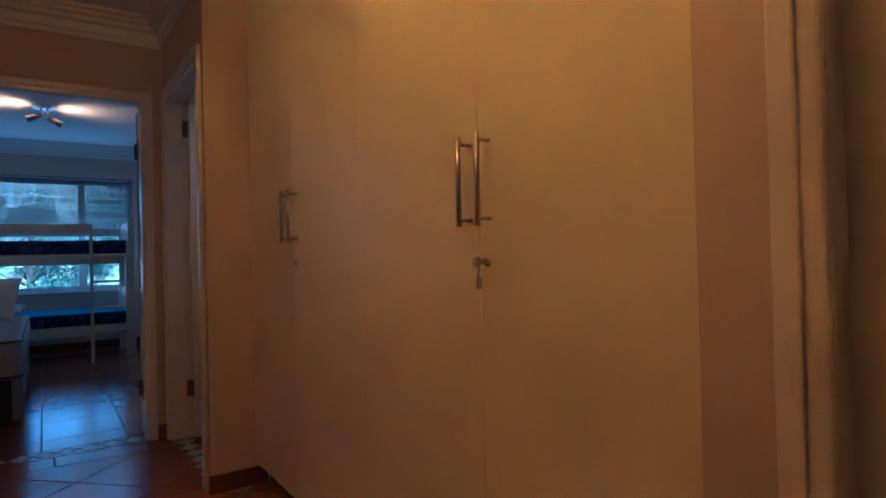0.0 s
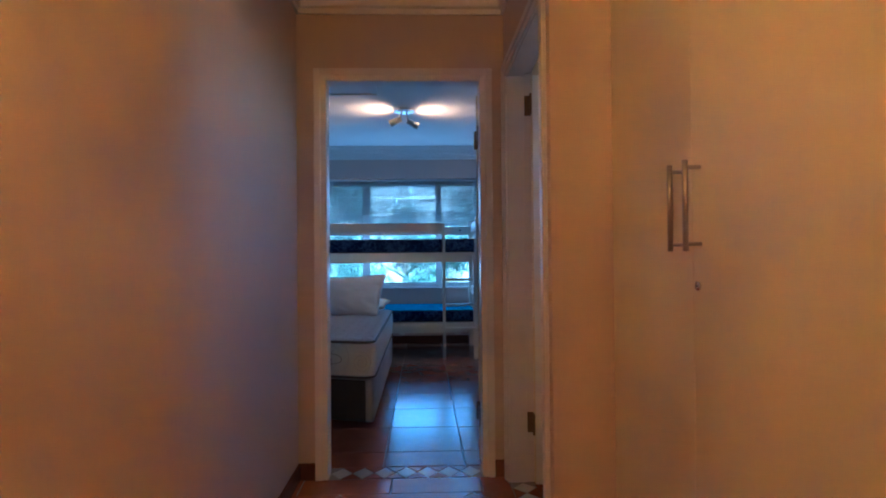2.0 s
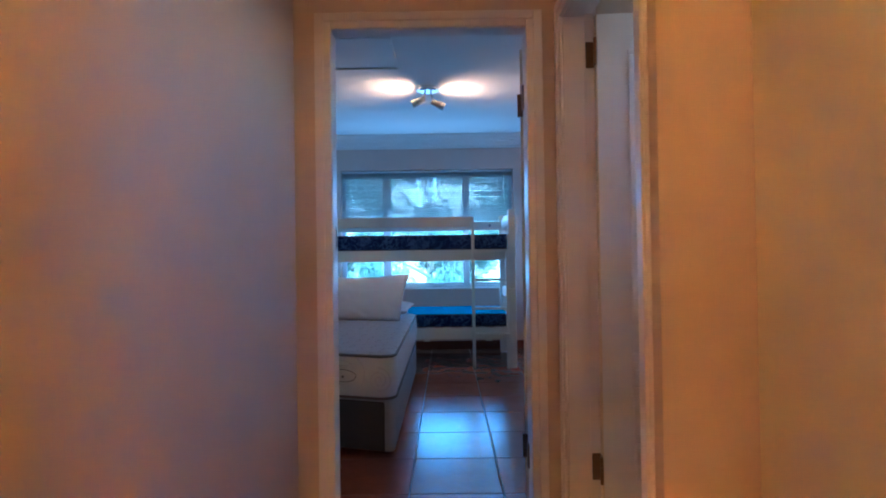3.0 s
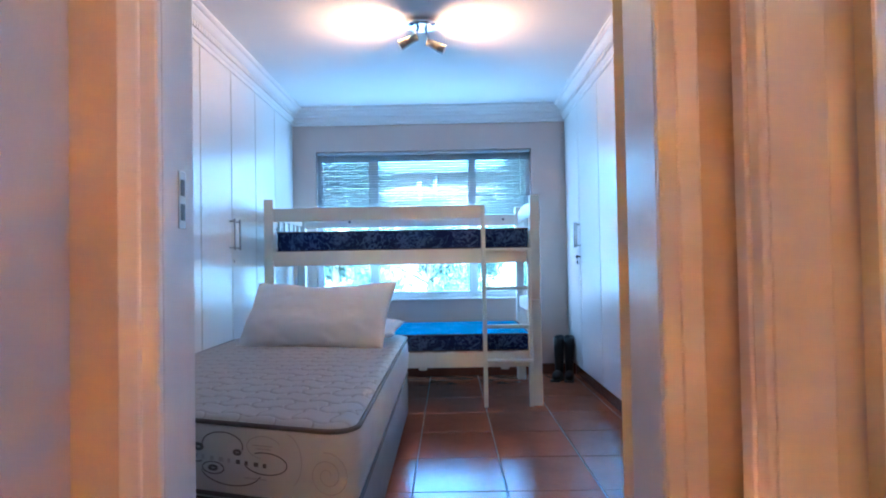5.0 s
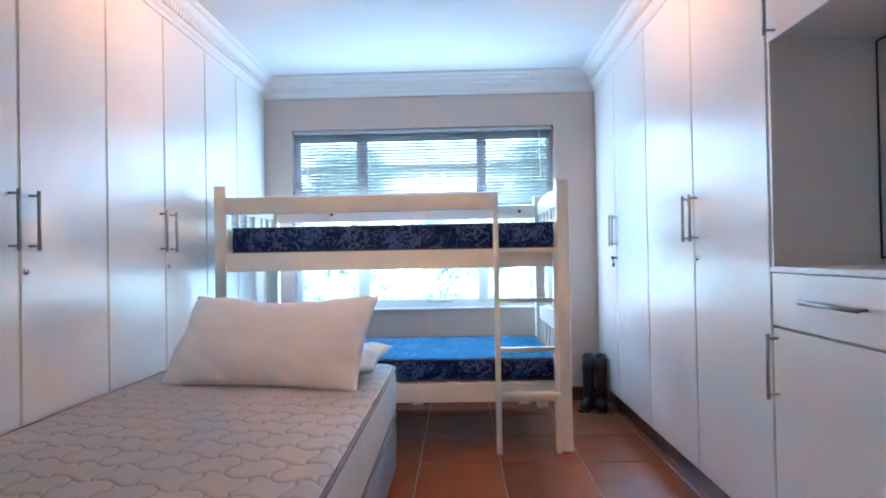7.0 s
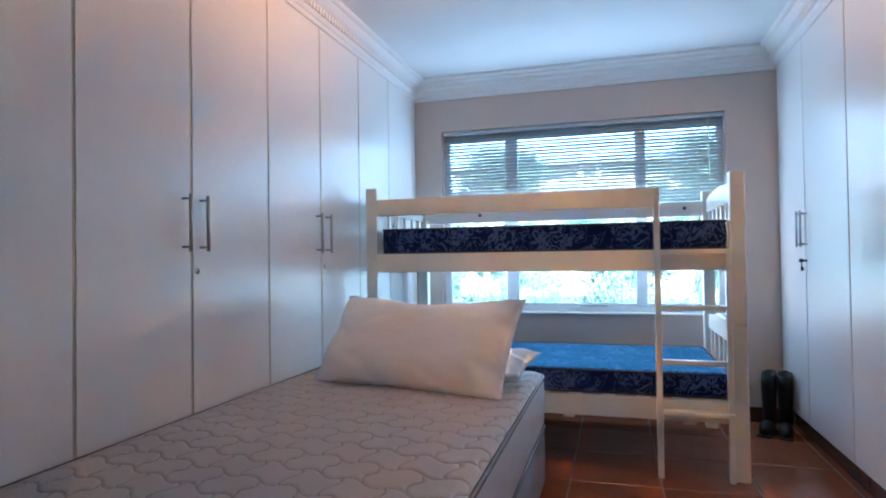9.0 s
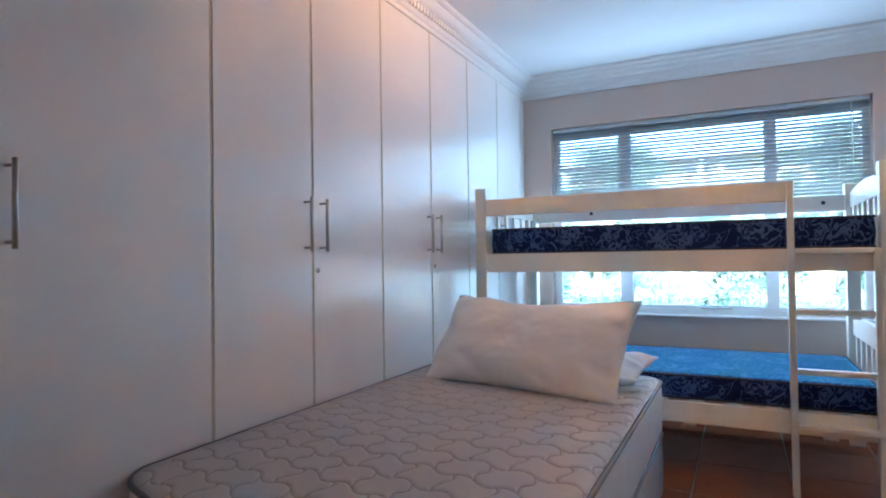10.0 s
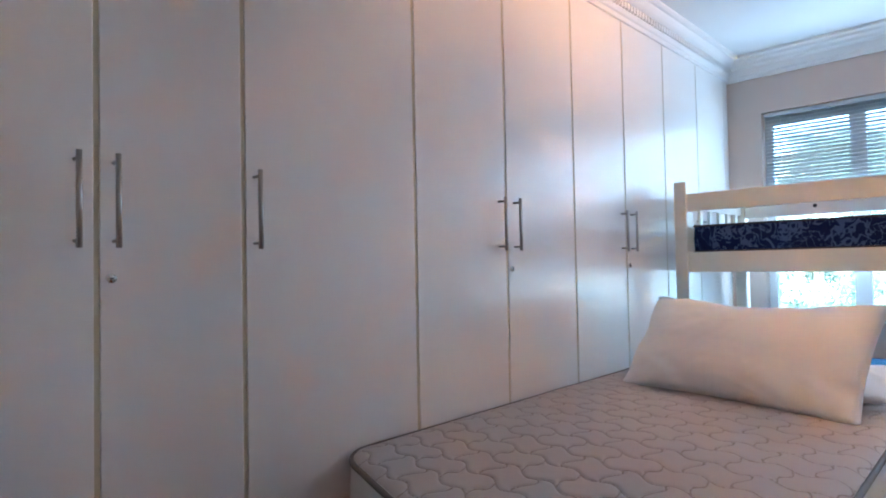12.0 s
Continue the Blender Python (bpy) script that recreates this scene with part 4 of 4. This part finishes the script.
# ---- boots in the corner ----
def boot(x, y, turn, label):
    t = thing("boot", (x, y, 0), label, "boot", "pair of boots")
    bm = bmesh.new()
    rings = []
    for z, rx, ry, cy in ((0.02, 0.036, 0.05, 0.0), (0.07, 0.036, 0.05, 0.0), (0.13, 0.037, 0.052, 0.004), (0.2, 0.041, 0.06, 0.008), (0.3, 0.044, 0.066, 0.01), (0.38, 0.043, 0.064, 0.01), (0.38, 0.038, 0.058, 0.01), (0.2, 0.034, 0.05, 0.005)):
        rings.append([bm.verts.new((x + rx * math.cos(k * math.tau / 16), y + cy + ry * math.sin(k * math.tau / 16), z + (0.012 * math.sin(k * math.tau / 16) if z > 0.35 else 0))) for k in range(16)])
    for a, b in zip(rings, rings[1:]):
        for k in range(16):
            bm.faces.new((a[k], a[(k + 1) % 16], b[(k + 1) % 16], b[k]))
    bm.faces.new(rings[0])
    bm.faces.new(rings[-1])
    part("shaft", bm, M_LEATHER, t, smooth=True)
    bm = bmesh.new()
    bmesh.ops.create_uvsphere(bm, u_segments=16, v_segments=10, radius=1, matrix=Matrix.Translation((x, y - 0.06, 0.045)) @ Matrix.Diagonal((0.042, 0.095, 0.046, 1)))
    part("foot", bm, M_LEATHER, t, smooth=True)
    part("sole", box(x - 0.041, x + 0.041, y - 0.152, y + 0.055, 0, 0.018, 0.006), M_BLACK, t)
    t.rotation_euler = (0, 0, radians(turn))


boot(1.808, 10.71, -26, "tall black leather boot standing by the wall")
boot(1.897, 10.69, -14, "tall black leather boot beside the wardrobe")

# ---- outside ----
bm = bmesh.new()
bmesh.ops.create_grid(bm, x_segments=2, y_segments=2, size=1500)
bmesh.ops.translate(bm, verts=bm.verts, vec=(0, 0, -0.45))
solo("ground", bm, M_GRASS, "green lawn and ground reaching into the distance", "ground", kind="structure")


def tree(x, y, height, spread, low, seed):
    rnd = random.Random(seed)
    t = thing("tree", (x, y, -0.45), "leafy green garden tree in sunlight", "tree", "garden trees")
    bm = bmesh.new()
    rod((x, y, -0.45), (x, y, height * 0.55), 0.12, 9, bm, 0.07)
    for k in range(6):
        a = rnd.uniform(0, math.tau)
        z = height * rnd.uniform(0.25, 0.5)
        rod((x, y, z), (x + math.cos(a) * spread * 0.7, y + math.sin(a) * spread * 0.7, z + height * rnd.uniform(0.15, 0.35)), 0.05, 6, bm, 0.015)
    part("trunk", bm, M_BARK, t)
    clumps = []
    for k in range(60):
        a, q, z = rnd.uniform(0, math.tau), math.sqrt(rnd.random()), rnd.uniform(low, height)
        f = math.sin(math.pi * min(1, max(0.12, (z - low) / (height - low) * 0.85 + 0.12)))
        clumps.append((x + math.cos(a) * q * spread * f, y + math.sin(a) * q * spread * f, z, rnd.uniform(0.26, 0.55)))
    rng = np.random.default_rng(seed)
    c = np.repeat(np.array(clumps), 420, axis=0)
    n = len(c)
    d = rng.normal(size=(n, 3)) * (1, 1, 0.8)
    d /= np.linalg.norm(d, axis=1)[:, None]
    p = c[:, :3] + d * (c[:, 3] * rng.uniform(0.3, 1.05, n))[:, None] - (x, y, -0.45)
    u = rng.normal(size=(n, 3))
    u /= np.linalg.norm(u, axis=1)[:, None]
    w = np.cross(u, rng.normal(size=(n, 3)))
    w /= np.linalg.norm(w, axis=1)[:, None]
    size = rng.uniform(0.02, 0.045, n)[:, None]
    fold = np.cross(u, w) * size * 0.2
    leaf = np.stack((p - u * size, p - w * size * 0.45 + fold, p + u * size, p + w * size * 0.45 + fold), axis=1)
    verts, faces = leaf.reshape(-1, 3).tolist(), np.arange(n * 4).reshape(-1, 4).tolist()
    me = bpy.data.meshes.new("crown")
    me.from_pydata(verts, [], faces)
    me.materials.append(M_LEAF)
    ob = new("crown", me)
    ob.parent = t
    return t


for i, (x, y, h, s, low) in enumerate(((-4.2, 18.5, 3.3, 1.8, -0.2), (-1.9, 19.5, 3.4, 1.7, 0.0), (0.4, 18.8, 2.3, 1.5, -0.3), (2.5, 19.2, 3.4, 1.8, 0.2), (4.6, 18.2, 3.3, 1.9, -0.2),
                                      (-6.6, 20.0, 3.6, 1.9, 0.0), (7.0, 19.5, 3.7, 2.0, 0.0), (-1.9, 23.0, 4.1, 2.1, 0.3), (3.2, 23.5, 4.2, 2.2, 0.3))):
    tree(x, y, h, s, low, 11 + i)
hs = thing("house", (0.9, 33, -0.45), "pinkish plastered house far behind the trees", "house")
part("wall", box(-5.5, 7.5, 31, 36, -0.45, 4.85), M_RENDER, hs)
bm = extrude_profile([(-0.5, 4.85), (3.0, 5.5), (6.5, 4.85)], (-6, 31, 0), (8, 31, 0), (0, 1, 0))
part("roof", bm, M_ROOFTILE, hs)
for x, z in ((-3.5, 0.9), (0.3, 0.9), (4.2, 0.9), (-3.5, 3.4), (4.2, 3.4)):
    w = part("window", box(x, x + 1.2, 30.97, 31.02, z, z + 1.2), M_ALU, hs)
    part("pane", box(x + 0.08, x + 1.12, 30.95, 30.975, z + 0.08, z + 1.12), M_BLACK, w)
for x in (-0.42, 0.3):
    part("column", rod((x, 30.9, 3.3), (x, 30.9, 4.85), 0.12, 14), M_ALU, hs, "white porch column")

# ---- floor tiles ----
fl = structure("floor", box(0.08, 2.72, 0.05, 6.315, -0.12, -0.003, bm=box(XW - 0.2, XE + 0.2, 6.315, Y_BACK + 0.2, -0.12, -0.003)), M_GROUT, "glossy brown terracotta tiled floor", "floor")
TX, TY, GAP = 0.445, 0.4785, 0.0062


def tile_mesh(w, h, name="tile"):
    bm = box(-w / 2, w / 2, -h / 2, h / 2, -0.006, 0.0)
    top = [e for e in bm.edges if all(v.co.z > -0.001 for v in e.verts)]
    bmesh.ops.bevel(bm, geom=top, offset=0.0022, segments=1, affect="EDGES")
    return bm


full = mesh_of("tile", tile_mesh(TX - GAP, TY - GAP), M_TILE)
X0T, Y0T = 0.64, 9.11
for i in range(-3, 4):
    for j in range(-6, 4):
        x, y = X0T + TX * (i + 0.5), Y0T + TY * (j + 0.5)
        y0, y1 = y - TY / 2, min(y + TY / 2, Y_BACK)
        if y1 - y0 < 0.03 or y0 < 6.475:
            continue
        ob = new("tile", full if y1 - y0 > TY - 0.01 else mesh_of("tile", tile_mesh(TX - GAP, y1 - y0 - GAP), M_TILE))
        ob.location = (x, (y0 + y1) / 2, 0)
        ob.rotation_euler = (radians(random.uniform(-0.12, 0.12)), radians(random.uniform(-0.12, 0.12)), 0)
        ob.parent = fl
# first row behind the threshold
yr = Y0T + TY * -5
for i in range(-3, 4):
    if yr - 6.478 > 0.03:
        ob = new("tile", mesh_of("tile", tile_mesh(TX - GAP, yr - 6.478 - GAP), M_TILE))
        ob.location = (X0T + TX * (i + 0.5), (yr + 6.478) / 2, 0)
        ob.parent = fl
# straight row before the threshold
for i in range(-2, 2):
    x0, x1 = max(HALL_L, 0.7 + TX * i), min(HALL_R, 0.7 + TX * (i + 1))
    ob = new("tile", mesh_of("tile", tile_mesh(x1 - x0 - GAP, 0.19 - GAP), M_TILE))
    ob.location = ((x0 + x1) / 2, 6.216, 0)
    ob.parent = fl


def clipped(bm, planes):
    for co, no in planes:
        geom = bm.verts[:] + bm.edges[:] + bm.faces[:]
        bmesh.ops.bisect_plane(bm, geom=geom, plane_co=co, plane_no=no, clear_outer=True)
        open_edges = [e for e in bm.edges if e.is_boundary]
        if open_edges:
            bmesh.ops.holes_fill(bm, edges=open_edges, sides=0)
    return bm


def diamond_band(along, lo, hi, c0, c1, count):
    """Cream mosaic diamonds between brown triangles in a doorway."""
    step = (hi - lo) / count
    mid, half = (c0 + c1) / 2, (c1 - c0) / 2
    for k in range(count):
        c = lo + step * (k + 0.5)
        bm = bmesh.new()
        pts = [(c - step / 2 + 0.004, mid), (c, mid - half + 0.006), (c + step / 2 - 0.004, mid), (c, mid + half - 0.006)]
        top = [bm.verts.new((p, q, 0.0) if along == "x" else (q, p, 0.0)) for p, q in pts]
        low = [bm.verts.new((v.co.x, v.co.y, -0.006)) for v in top]
        bm.faces.new(top)
        for a in range(4):
            bm.faces.new((top[a], top[(a + 1) % 4], low[(a + 1) % 4], low[a]))
        ob = new("mosaic_tile", mesh_of("mosaic_tile", bm, M_MOSAIC))
        ob.parent = fl
        for s in (-1, 1):
            bm = bmesh.new()
            pts = [(c + 0.004, mid + s * half), (c + step - 0.004, mid + s * half), (c + step / 2, mid + s * 0.006)]
            if k == count - 1:
                continue
            top = [bm.verts.new((p, q, 0.0) if along == "x" else (q, p, 0.0)) for p, q in pts]
            low = [bm.verts.new((v.co.x, v.co.y, -0.006)) for v in top]
            bm.faces.new(top)
            for a in range(3):
                bm.faces.new((top[a], top[(a + 1) % 3], low[(a + 1) % 3], low[a]))
            ob = new("mosaic_triangle", mesh_of("mosaic_triangle", bm, M_TILE))
            ob.parent = fl


diamond_band("x", 0.376, 1.161, 6.318, 6.472, 7)
diamond_band("y", 5.335, 6.22, 1.292, 1.408, 7)
# diagonal tiles of the passage
D = 0.45
c45 = math.sqrt(0.5)
for i in range(-9, 10):
    for j in range(-9, 10):
        u, v = (i + 0.5) * D, (j + 0.5) * D
        x, y = 0.782 + (u - v) * c45, 5.793 + (u + v) * c45
        if not (-0.1 < x < 2.0 and 0.3 < y < 6.4):
            continue
        bm = tile_mesh(D - GAP, D - GAP)
        bmesh.ops.transform(bm, matrix=pose(x, y, 0, 0, 0, 45), verts=bm.verts)
        lim = HALL_R if y > 5.3 else 1.56
        clipped(bm, (((0, 6.118, 0), (0, 1, 0)), ((HALL_L, 0, 0), (-1, 0, 0)), ((lim - 0.002, 0, 0), (1, 0, 0)), ((0, 0.21, 0), (0, -1, 0))))
        if len(bm.faces) < 4:
            bm.free()
            continue
        ob = new("tile", mesh_of("tile", bm, M_TILE))
        ob.parent = fl
# side room floor
bm = box(1.41, 2.6, 5.31, 6.43, -0.006, 0.0)
part("side_tile", bm, M_TILE, fl)
